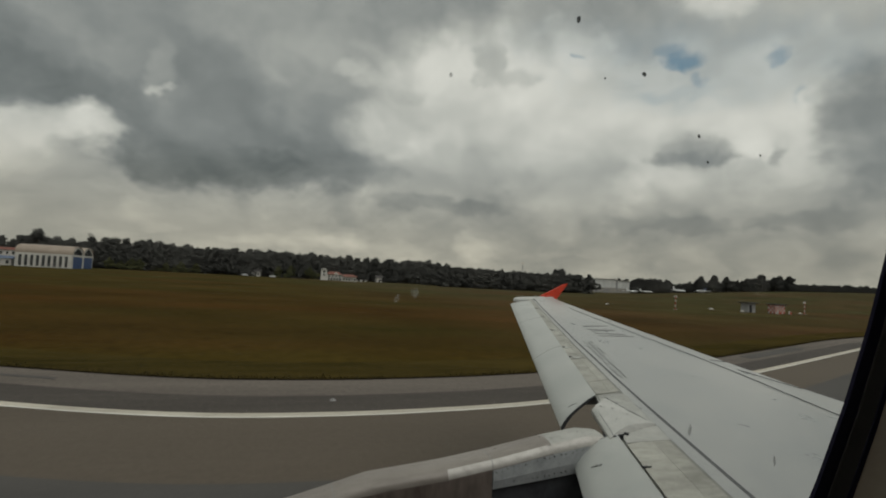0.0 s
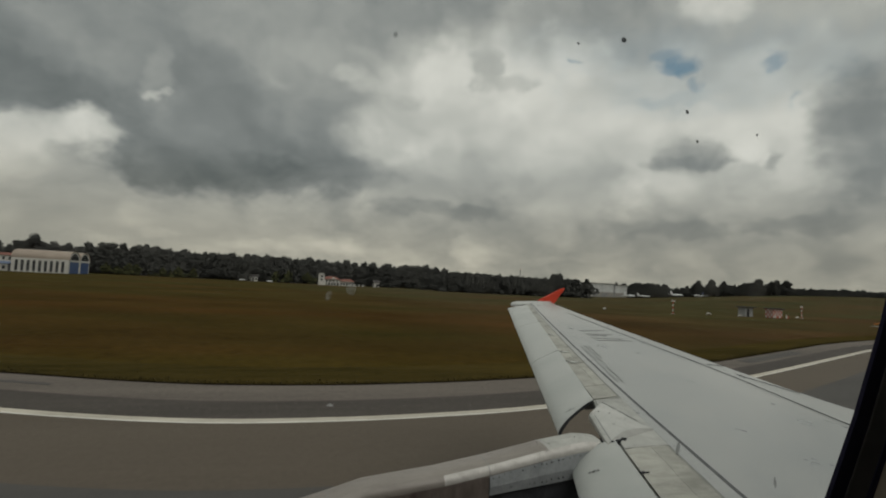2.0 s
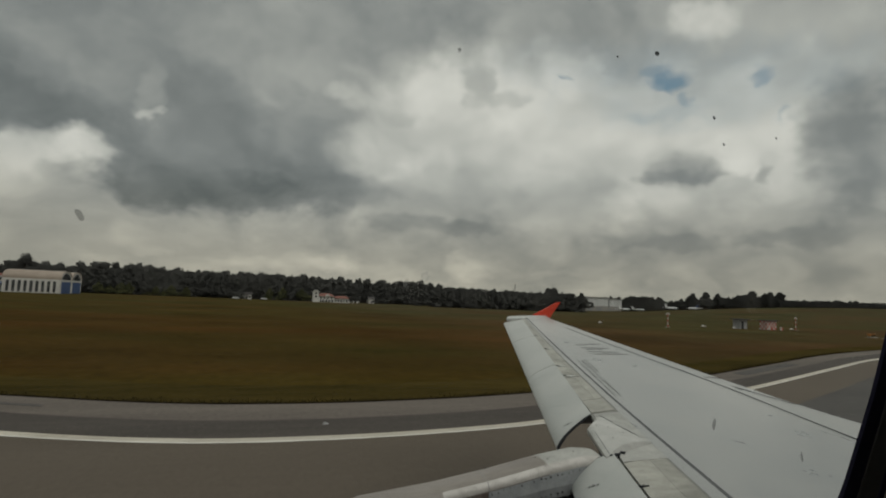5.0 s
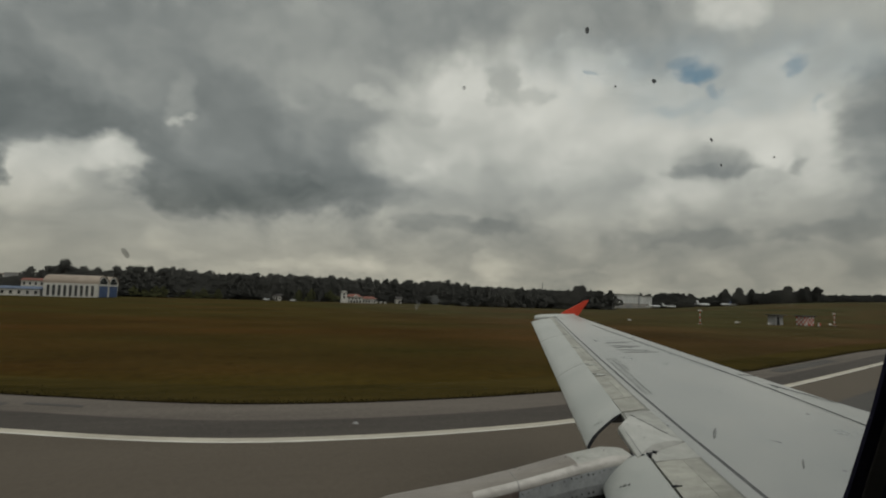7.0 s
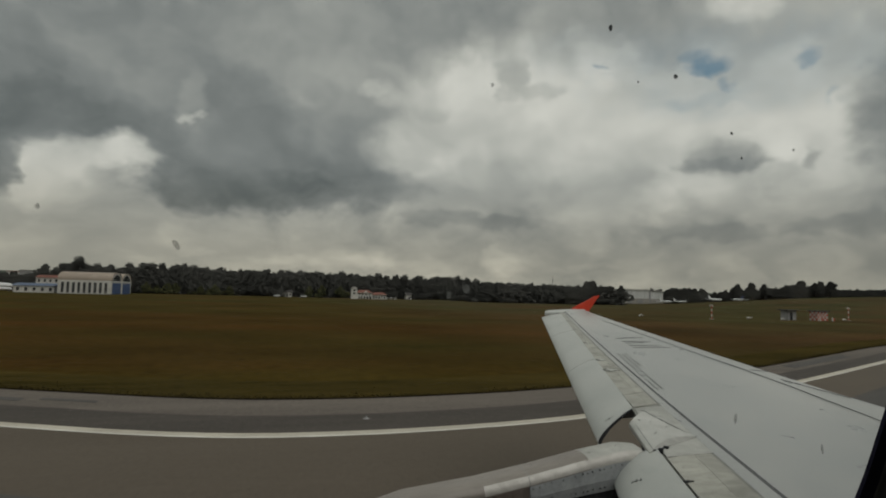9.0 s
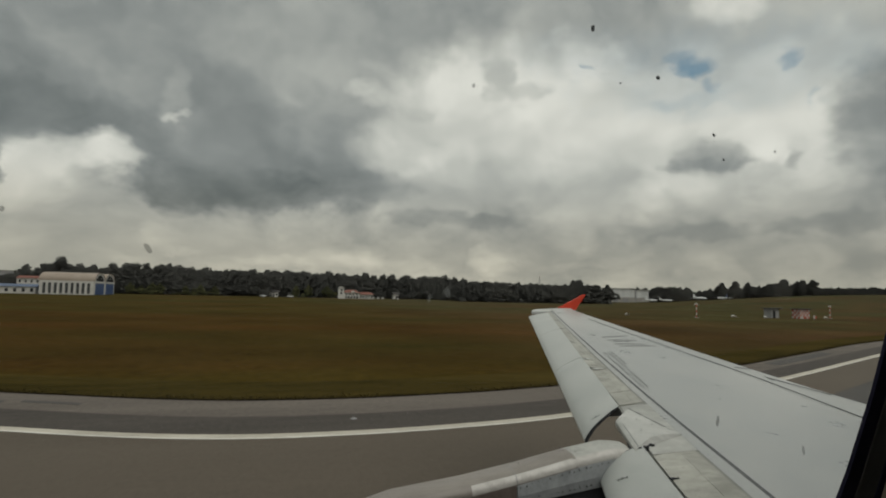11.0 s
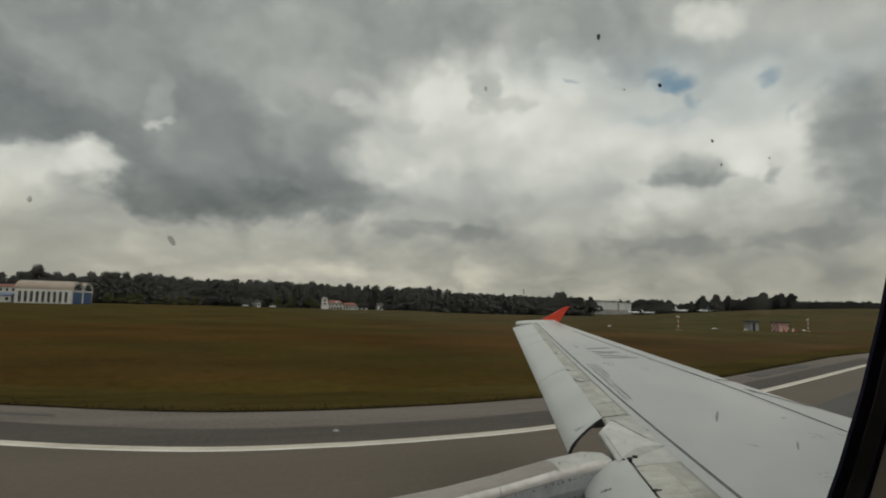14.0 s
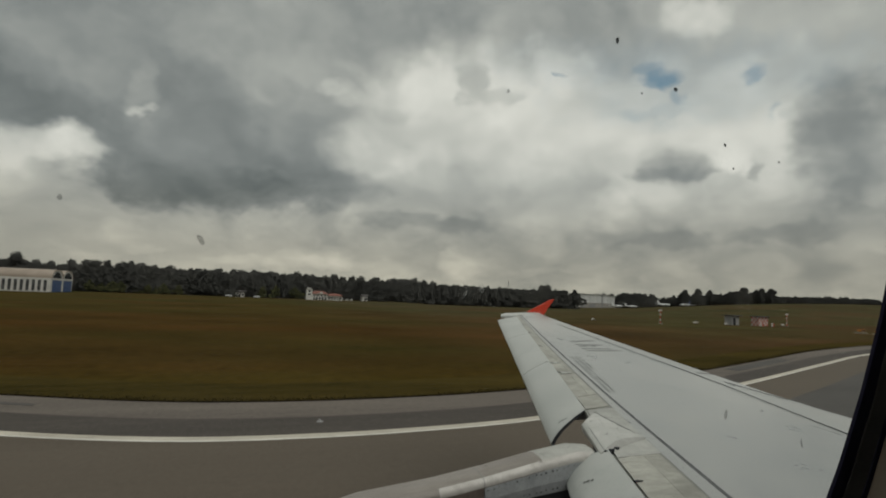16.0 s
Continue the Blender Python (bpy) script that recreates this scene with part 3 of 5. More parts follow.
# darker tyre lane in the middle of the runway, and resurfaced patches
strip("rubber_lane", lambda x: -6.0, lambda x: edge_y(x) - along(LANE, x), 0.0245, PATCH, "darker lane of tyre rubber along the runway's middle", "runway")
for x0, x1, a, b in ((-12.6, -9.4, 0.62, 0.72), (-8.8, -6.6, 0.70, 0.76), (34.0, 47.0, 0.62, 0.88), (-34.0, -22.0, 0.1, 0.4)):
    strip("patch", lambda x: edge_y(x) + along(MARGIN, x) * a, lambda x: edge_y(x) + along(MARGIN, x) * b, 0.0195, PATCH, "darker resurfaced patch on the pavement", "pavement", x0, x1)


def build_grass_edge():
    """Tufts where the grass meets the pavement, thinning out over the verge."""
    rng = np.random.default_rng(3)
    n = 9000
    x = rng.uniform(-25, 75, n)
    off = rng.exponential(0.25, n) - 0.03
    y = np.array([grass_y(v) for v in x]) + off
    h = rng.uniform(0.03, 0.11, n) * (0.7 + 0.5 * np.sin(x * 0.7) * np.sin(x * 0.23))
    a = rng.uniform(0, 6.283, n)
    w = rng.uniform(0.012, 0.03, n)
    lean = rng.normal(0, 0.06, (n, 2))
    z = np.where(off < 4.5, 0.045, 0.0)
    v = np.empty((n, 3, 3))
    v[:, 0] = np.stack([x - np.cos(a) * w, y - np.sin(a) * w, z], 1)
    v[:, 1] = np.stack([x + np.cos(a) * w, y + np.sin(a) * w, z], 1)
    v[:, 2] = np.stack([x + lean[:, 0], y + lean[:, 1], z + np.abs(h) + 0.03], 1)
    me = bpy.data.meshes.new("grass_tufts")
    me.from_pydata(v.reshape(-1, 3).tolist(), [], np.arange(n * 3).reshape(-1, 3).tolist())
    me.materials.append(BLADES)
    tagged(new("grass_tufts", me), "ragged yellow-green grass tufts along the pavement edge", "grass", kind="stuff")


build_grass_edge()
# thin dark line where the grass meets the pavement
strip("turf_edge", lambda x: grass_y(x) - 0.06, lambda x: grass_y(x) + 0.06, 0.058, EDGE_DARK, "thin dark strip between the turf and the pavement", "grass", thick=0.15)


# low edge lights and small marker boards in the grass beside the pavement
def build_edge_light(x, y):
    ob = thing("edge_light", "small white runway edge light on the shoulder", "runway light", (x, y, 0.012), group="runway edge lights")
    part("base", cone(0.12, 0.10, 0.03, sides=14), GREY_WALL, ob)
    part("lens", cone(0.045, 0.03, 0.05, (0, 0, 0.03), sides=14), STEEL, ob)


for x in (-57, 3, 63):
    build_edge_light(x, edge_y(x) + 2.0)


# ---- the aircraft that carries the camera ----
A0, DIHEDRAL = 2.725, 0.0892


def wing_z(y):
    return A0 + DIHEDRAL * y


DARK_X = [(1.13, 2.75), (3.46, 3.505), (5.06, 4.040), (6.17, 4.425), (8.50, 5.265), (11.0, 6.195), (13.86, 7.29), (14.65, 7.60)]
TAIL_X = [(1.43, 7.25), (5.64, 7.02), (7.70, 7.26), (11.69, 7.84), (14.59, 8.32), (15.11, 8.37)]
SLAT_T = [(1.37, 2.02), (4.39, 3.17), (5.55, 3.71), (8.14, 4.74), (13.83, 7.10), (14.52, 7.33)]

wing = thing("airliner_wing", "light grey swept airliner wing, slats extended, with a red tip fence", "aircraft wing", (5, 6, 0))
WING_IN = wing.matrix_basis.inverted()


def wing_part(name, bm, mat, label="", parent=None, smooth=False):
    bm.transform(WING_IN)
    return part(name, bm, mat, parent or wing, label, smooth)


def build_wing_box():
    rings = []
    for y in (-1.2, 1.0, 3.0, 4.96, 5.3, 6.08, 7.41, 9.0, 11.52, 13.0, 13.9, 14.5):
        d, t, z = along(DARK_X, y), along(TAIL_X, y), wing_z(y)
        thick = along([(-1.2, 0.75), (5.3, 0.46), (14.5, 0.16)], y)
        c = t - d
        crown = 0.012 * c
        top = [(d + c * q, y, z + crown * 4 * q * (1 - q) - 0.06 * max(0, q - 0.7) * c * 0.4) for q in (0, 0.1, 0.25, 0.4, 0.55, 0.7, 0.85, 1.0)]
        low = [(d + c * q, y, z - thick * (1 - q) ** 0.7 - 0.03) for q in (0.97, 0.8, 0.55, 0.3, 0.1, 0)]
        rings.append(top + low)
    wing_part("wing_box", loft(rings), SKIN, "pale grey painted wing skin, faintly streaked", smooth=True)


build_wing_box()


def build_fixed_edge():
    rings = []
    for k in range(40):
        y = -0.7 + (14.45 + 0.7) * k / 39
        t, d, z = along(SLAT_T, y), along(DARK_X, y), wing_z(y)
        f = along([(0.8, 1.2), (5, 1.0), (14.5, 0.6)], y)
        # the nose is cut back where the pylon passes
        cut = smooth_step(4.25, 4.5, y) * (1.0 - smooth_step(5.75, 6.0, y))
        n, low = f * (1.0 - 1.3 * cut), f * (1.0 - 0.85 * cut)
        rings.append([(t - 0.20 * n, y + 0.10, z - 0.34 * low), (t - 0.16 * n, y + 0.08, z - 0.16 * low), (t - 0.05 * n, y + 0.02, z - 0.060 * low), (t + 0.08 * f, y, z - 0.022), (t + (d - t) * 0.6, y, z - 0.006), (d - 0.004, y, z + 0.001), (d - 0.004, y, z - 0.3 * low)])
    wing_part("fixed_leading_edge", loft(rings), LEADING, "grimy grey fixed leading edge behind the slats", smooth=False)
    # separate skin plates with open joints between them
    edges = [0.95, 2.05, 3.02, 4.22, 4.75, 5.24, 5.62, 6.12, 7.30, 7.62, 8.42, 9.05, 9.90, 10.35, 11.30, 11.72, 12.70, 13.10, 14.2]
    for y0, y1 in zip(edges, edges[1:]):
        if 4.2 < y0 < 5.5:
            continue
        for a, b in ((0.07, 0.520), (0.524, 0.790)):
            rows = []
            for q in (a, (a + b) / 2, b):
                row = []
                for s in (0.009, 0.5, 0.991):
                    y = y0 + (y1 - y0) * s
                    t, d = along(SLAT_T, y), along(DARK_X, y)
                    x = t + (d - t) * q
                    row.append((x, y + 0.10 * q, wing_z(y + 0.10 * q) + 0.002 - 0.012 * (1 - q)))
                rows.append(row)
            low = [[(x, y, z - 0.007) for x, y, z in row] for row in rows]
            bm = loft([r + l[::-1] for r, l in zip(rows, low)])
            wing_part("skin_plate", bm, PLATE)
    # one smooth panel behind the pylon fairing
    rings = []
    for k in range(7):
        y = 4.24 + (5.61 - 4.24) * k / 6
        t, d, z = along(SLAT_T, y), along(DARK_X, y), wing_z(y)
        rings.append([(t + (d - t) * q, y, z + h) for q, h in ((0.08, -0.020), (0.08, -0.009), (0.35, -0.003), (0.60, 0.000), (0.790, 0.001), (0.790, -0.012))])
    wing_part("smooth_panel", loft(rings), FAIRING, "smooth painted panel behind the fairing")
    # smooth paler strip between the plates and the front spar
    rings = []
    for k in range(30):
        y = 0.6 + (14.2 - 0.6) * k / 29
        t, d, z = along(SLAT_T, y), along(DARK_X, y), wing_z(y)
        x0, x1 = t + (d - t) * 0.797, t + (d - t) * 0.985
        rings.append([(x0, y, z - 0.010), (x0, y, z - 0.0015), (x1, y, z + 0.004), (x1, y, z - 0.010)])
    wing_part("spar_strip", loft(rings), SKIN, "pale smooth strip beside the spar line")


build_fixed_edge()
SLAT_SHAPE = [(0.0, 0.0), (0.22, 0.12), (0.45, 0.29), (0.66, 0.47), (0.82, 0.64), (0.94, 0.82), (1.0, 0.97), (0.985, 1.06), (0.93, 1.07), (0.86, 0.90), (0.68, 0.62), (0.45, 0.41), (0.20, 0.20), (0.03, 0.05)]


def slat(t0, t1, n0, n1, drop0, drop1, s0, s1, label, inboard_first=True):
    rings = []
    for k in range(9):
        s = s0 + (s1 - s0) * k / 8
        t, n, d = lerp(t0, t1, s), lerp(n0, n1, s), drop0 + (drop1 - drop0) * s
        rings.append([(t[0] + (n[0] - t[0]) * q, t[1] + (n[1] - t[1]) * q, wing_z(t[1] + (n[1] - t[1]) * q) + 0.012 - d * v) for q, v in SLAT_SHAPE])
    ob = wing_part("slat", loft(rings), SLAT, label, smooth=True)
    # shade inside the open slat end, painted as a dark plate
    if s0 == 0.0:
        end = [Vector(p) for p in (rings[0] if inboard_first else rings[-1])]
        away = (Vector(rings[0][0]) - Vector(rings[-1][0])).normalized() * (0.012 if inboard_first else -0.012)
        middle = sum(end, Vector()) / len(end)
        face = [middle + (p - middle) * 0.97 for p in end]
        bm = loft([[tuple(p - away * 0.3) for p in face], [tuple(p + away) for p in face]])
        bm.transform(WING_IN)
        bm.transform(ob.matrix_basis.inverted())
        part("end_shade", bm, GAP_DARK, ob, "dark plate painting the shade of the open slat end")
    return ob


OUT_T0, OUT_T1, OUT_N0, OUT_N1 = (3.71, 5.55), (7.12, 13.87), (3.20, 5.40), (6.72, 14.22)
for a, b in ((0.0, 0.3105), (0.3125, 0.66), (0.662, 1.0)):
    slat(OUT_T0, OUT_T1, OUT_N0, OUT_N1, 0.30, 0.16, a, b, "drooped pale grey slat, clean paint")
slat((3.17, 4.39), (2.02, 1.37), (2.87, 4.62), (1.46, 1.52), 0.30, 0.36, 0.0, 1.0, "drooped pale grey inboard slat")

# tip cap and the red fence
cap = [(6.82, 14.25), (6.94, 14.49), (7.20, 14.75), (7.68, 14.95), (8.21, 15.13), (8.57, 15.16), (8.38, 14.93), (8.34, 14.51), (7.43, 14.35)]
wing_part("tip_cap", loft([[(x, y, wing_z(y) - 0.07) for x, y in cap], [(x, y, wing_z(y) - 0.02) for x, y in cap], [(7.7 + (x - 7.7) * 0.97, 14.7 + (y - 14.7) * 0.95, wing_z(y) + 0.006) for x, y in cap]]), SLAT, "rounded white wing tip")
fence_up = [(8.03, 4.02), (8.15, 4.12), (8.39, 4.23), (8.65, 4.36), (8.85, 4.47), (9.01, 4.50), (8.93, 4.39), (8.81, 4.24), (8.71, 4.12), (8.65, 4.00)]
fence_down = [(8.03, 3.99), (8.65, 3.98), (8.75, 3.81), (8.85, 3.58), (8.69, 3.61), (8.39, 3.78)]
for outline, label in ((fence_up, "red painted upper tip fence"), (fence_down, "red painted lower tip fence")):
    bm = prism(outline, 0.045, "y", 15.13)
    bmesh.ops.bevel(bm, geom=list(bm.edges), offset=0.012, segments=2, affect="EDGES")
    wing_part("tip_fence", bm, RED, label)


def ribbon(points, width, mat, name, label="", lift=0.004, taper=False):
    """A thin raised strip laid on the wing along a line of (x, y)."""
    bm = bmesh.new()
    rows = []
    for k, (x, y) in enumerate(points):
        a, b = points[max(0, k - 1)], points[min(len(points) - 1, k + 1)]
        dx, dy = b[0] - a[0], b[1] - a[1]
        r = math.hypot(dx, dy)
        w = width if not taper else width * (0.12 + 0.88 * math.sin(math.pi * (0.08 + 0.9 * k / (len(points) - 1))) ** 0.8)
        nx, ny = -dy / r * w / 2, dx / r * w / 2
        rows.append([bm.verts.new((x + nx * s, y + ny * s, skin_z(x + nx * s, y + ny * s) + lift + h)) for s, h in ((-1, -0.006), (-1, 0), (1, 0), (1, -0.006))])
    for a, b in zip(rows, rows[1:]):
        for k in range(3):
            bm.faces.new((a[k], a[k + 1], b[k + 1], b[k]))
    return wing_part(name, bm, mat, label)


def skin_z(x, y):
    d, t = along(DARK_X, y), along(TAIL_X, y)
    c = t - d
    q = (x - d) / c
    return wing_z(y) + (0.012 * c * 4 * q * (1 - q) - 0.06 * max(0, q - 0.7) * c * 0.4 if q > 0 else -0.006)


def line_pts(a, b, n=14):
    return [lerp(a, b, k / (n - 1)) for k in range(n)]


ribbon([(along(DARK_X, y), y) for y in (1.13, 2.2, 3.46, 4.2, 5.06, 5.5, 6.17, 7.3, 8.5, 9.8, 11, 12.4, 13.86, 14.5)], 0.052, SEALANT, "sealant_line", "dark sealant line along the front spar", 0.006)
# flap and aileron joints
ribbon(line_pts((7.63, 12.68), (6.85, 7.71), 10), 0.016, GAP_SOFT, "panel_joint", lift=0.008)
ribbon([(6.85, 7.71), (6.60, 6.36), (6.20, 4.80), (5.88, 3.41)], 0.011, GAP_DARK, "flap_joint", "thin dark joint ahead of the flap", 0.010)
ribbon(line_pts((6.84, 6.65), (6.98, 5.73), 5), 0.010, GAP_DARK, "flap_joint", lift=0.012)
ribbon(line_pts((6.89, 7.25), (7.16, 7.20), 4), 0.011, GAP_DARK, "flap_joint", lift=0.012)
ribbon(line_pts((6.93, 8.26), (6.85, 7.71), 3), 0.035, GAP_SOFT, "panel_joint", lift=0.010)
ribbon(line_pts((7.52, 12.1), (6.80, 7.4), 14), 0.13, STENCIL, "faded_band", "faded grey-green band beside the aileron joint", 0.004, True)
# slanted soot streaks and a faint line of stencilling
for a, b in (((6.30, 9.98), (6.98, 10.12)), ((6.22, 9.66), (6.82, 9.62)), ((6.19, 9.47), (6.81, 9.60)), ((6.10, 9.24), (6.73, 9.18)), ((6.04, 9.01), (6.80, 9.01))):
    ribbon(line_pts(a, b, 9), 0.085, STAIN, "soot_streak", "dark slanted streak on the skin", 0.005, True)
rng_text = random.Random(4)
for k in range(24):
    for col, off in enumerate((0.0, 0.075, 0.145)):
        if rng_text.random() < 0.14 or (col == 2 and k < 14):
            continue
        y = 6.27 + 2.17 * k / 23 + 0.015 * rng_text.random()
        x = 4.557 + 0.835 * k / 23 + off + 0.006 * rng_text.random()
        d = 0.055 + 0.03 * rng_text.random()
        ribbon([(x, y), (x + 0.385 * d, y + d)], 0.024 + 0.012 * rng_text.random(), STENCIL, "stencil_bar", lift=0.005)
# forked dark slots where the slat tracks run, some with a pale repair plate round them
rng_slot = random.Random(8)
for k, (x, y) in enumerate(((4.73, 8.14), (4.48, 7.45), (2.95, 3.76), (2.545, 2.72), (5.37, 9.66), (6.03, 11.28), (6.58, 12.56))):
    size = 0.62 if y < 5 else 0.85
    bm = prism([(-0.03, -0.030), (0.02, -0.022), (0.10, -0.034), (0.105, -0.024), (0.045, -0.004), (0.072, 0.020), (0.060, 0.026), (0.02, 0.012), (-0.03, 0.022)], 0.016, "z", -0.010)
    bm.transform(pose(x + 0.02, y, wing_z(y) - 0.004, 0, 0, 8 + 30 * rng_slot.random()) @ Matrix.Scale(size, 4))
    wing_part("slat_track_slot", bm, GAP_DARK, "forked dark slot for a slat track")
    if k != 2:
        bm = prism([(0.0, -0.16), (0.20, -0.15), (0.24, 0.07), (0.03, 0.10)], 0.008, "z", -0.011)
        bm.transform(pose(x + 0.02, y, wing_z(y) - 0.002, 0, 0, 22) @ Matrix.Scale(size, 4))
        wing_part("repair_plate", bm, SLAT, "pale repair plate by a slat track")


def build_fairing():
    """The smooth fairing that covers the pylon where the slats part: a rounded nose and a top that tapers to the rear."""
    nose_out, nose_in, rear_out, rear_in = (3.42, 5.14), (3.10, 4.36), (3.778, 5.448), (3.749, 4.606)
    profile = [(0.01, -0.10), (-0.012, -0.075), (-0.020, -0.045), (-0.018, -0.018), (-0.008, -0.006), (0.015, 0.004), (0.06, 0.010), (0.2, 0.015), (0.4, 0.019), (0.65, 0.018), (0.85, 0.013), (1.0, 0.005), (1.0, -0.012)]
    rings = []
    for k in range(13):
        u = k / 12
        f, b = lerp(nose_out, nose_in, u), lerp(rear_out, rear_in, u)
        row = []
        for q, h in profile:
            x, y = (f[0] + q * 1.0, f[1] - q * 0.45) if q < 0 else lerp(f, b, q)
            y += 0.07 * u * math.sin(math.pi * min(1, max(0, q)))
            lip = 0.012 * smooth_step(0.7, 1.0, u) * smooth_step(0.1, 0.4, q)
            row.append((x, y, wing_z(y) + h * (1.0 if h > 0 else 1.0 - 0.25 * u) + lip))
        rings.append(row)
    wing_part("pylon_fairing", loft(rings), FAIRING_TOP, "scuffed smooth fairing over the pylon", smooth=True)
    # the seam where the rounded nose meets the top
    seam = bmesh.new()
    edges = []
    for k in range(9):
        f = lerp(nose_out, nose_in, 0.04 + 0.92 * k / 8)
        z = wing_z(f[1]) + 0.0065
        edges.append([seam.verts.new((f[0] + 0.016 + s, f[1] - 0.006 - 0.4 * s, z + h)) for s, h in ((-0.004, -0.006), (-0.004, 0.002), (0.004, 0.004), (0.004, -0.004))])
    for a, b in zip(edges, edges[1:]):
        for j in range(4):
            seam.faces.new((a[j], a[(j + 1) % 4], b[(j + 1) % 4], b[j]))
    wing_part("fairing_seam", seam, STAIN)
    # the dark slot between the nose and the end of the pylon cover
    slot = []
    for u, back, front in ((0.50, 0.000, -0.012), (0.70, -0.004, -0.040), (0.88, -0.008, -0.052), (1.0, -0.012, -0.060)):
        x, y = lerp(nose_out, nose_in, u)
        z = wing_z(y) - 0.050
        slot.append([(x + back, y, z), (x + front, y - 0.02, z - 0.006), (x + front, y - 0.02, z - 0.030), (x + back, y, z - 0.030)])
    wing_part("nose_slot", loft(slot), GAP_DARK, "dark slot ahead of the fairing")
    # shade under its inboard lip painted as a dark strip, with two dark fittings
    bm = prism([(3.12, 4.37), (3.40, 4.515), (3.74, 4.61), (3.75, 4.585), (3.42, 4.495), (3.14, 4.352)], 0.03, "z", wing_z(4.45) - 0.030)
    wing_part("lip_shade", bm, GAP_DARK, "dark strip painting the shade beside the fairing")
    for x, y, w in ((3.21, 4.385, 0.020), (3.29, 4.425, 0.030)):
        bm = box(-w / 2, w / 2, -0.022, 0.022, -0.05, 0.010, 0.004)
        bm.transform(pose(x, y, wing_z(y), 0, 0, 30))
        wing_part("latch", bm, GAP_DARK, "small dark latch beside the fairing")
    # chipped sealant along the rear edge, and a few bolts
    rng = random.Random(21)
    for k in range(9):
        u = 0.06 + 0.86 * k / 8 + rng.uniform(-0.03, 0.03)
        x, y = lerp(rear_out, rear_in, u)
        ribbon([(x - 0.012, y + 0.02 + 0.03 * rng.random()), (x - 0.006 + 0.01 * rng.random(), y - 0.02 - 0.03 * rng.random())], 0.010 + 0.012 * rng.random(), STAIN, "sealant_chip", lift=0.018)
    for x, y, r in ((3.57, 5.04, 0.0045), (3.48, 5.10, 0.004), (3.40, 4.72, 0.004), (3.62, 4.86, 0.0035)):
        wing_part("fastener", cone(r, r * 0.7, 0.010, (x, y, wing_z(y) + 0.024), sides=8), GAP_DARK)


build_fairing()
# short scuffs in a row on the slats
for a, b, n, size in (((2.770, 4.148, 2.942), (2.808, 4.072, 2.986), 4, 1.0), ((3.425, 5.618, 3.092), (3.500, 5.580, 3.139), 4, 0.6)):
    for k in range(n):
        x, y, z = lerp(a, b, (k + 0.4 * (k % 2)) / n)
        bm = box(-0.009 * size, 0.009 * size, -0.0045, 0.0045 + 0.003 * (k % 3), -0.008, 0.006)
        bm.transform(pose(x, y, z, 0, -30, 20))
        wing_part("scuff_mark", bm, STAIN)


# ---- engine under the wing ----
engine = thing("jet_engine", "grey underwing jet engine with a heat-stained pylon", "jet engine", (0, 4.66, 0))
ENGINE_IN = engine.matrix_basis.inverted()


def engine_part(name, bm, mat, label="", smooth=False):
    bm.transform(ENGINE_IN)
    return part(name, bm, mat, engine, label, smooth)


def circle(x, y, z, r, n=40):
    return [(x, y + r * math.sin(k / n * 2 * math.pi), z + r * math.cos(k / n * 2 * math.pi)) for k in range(n)]


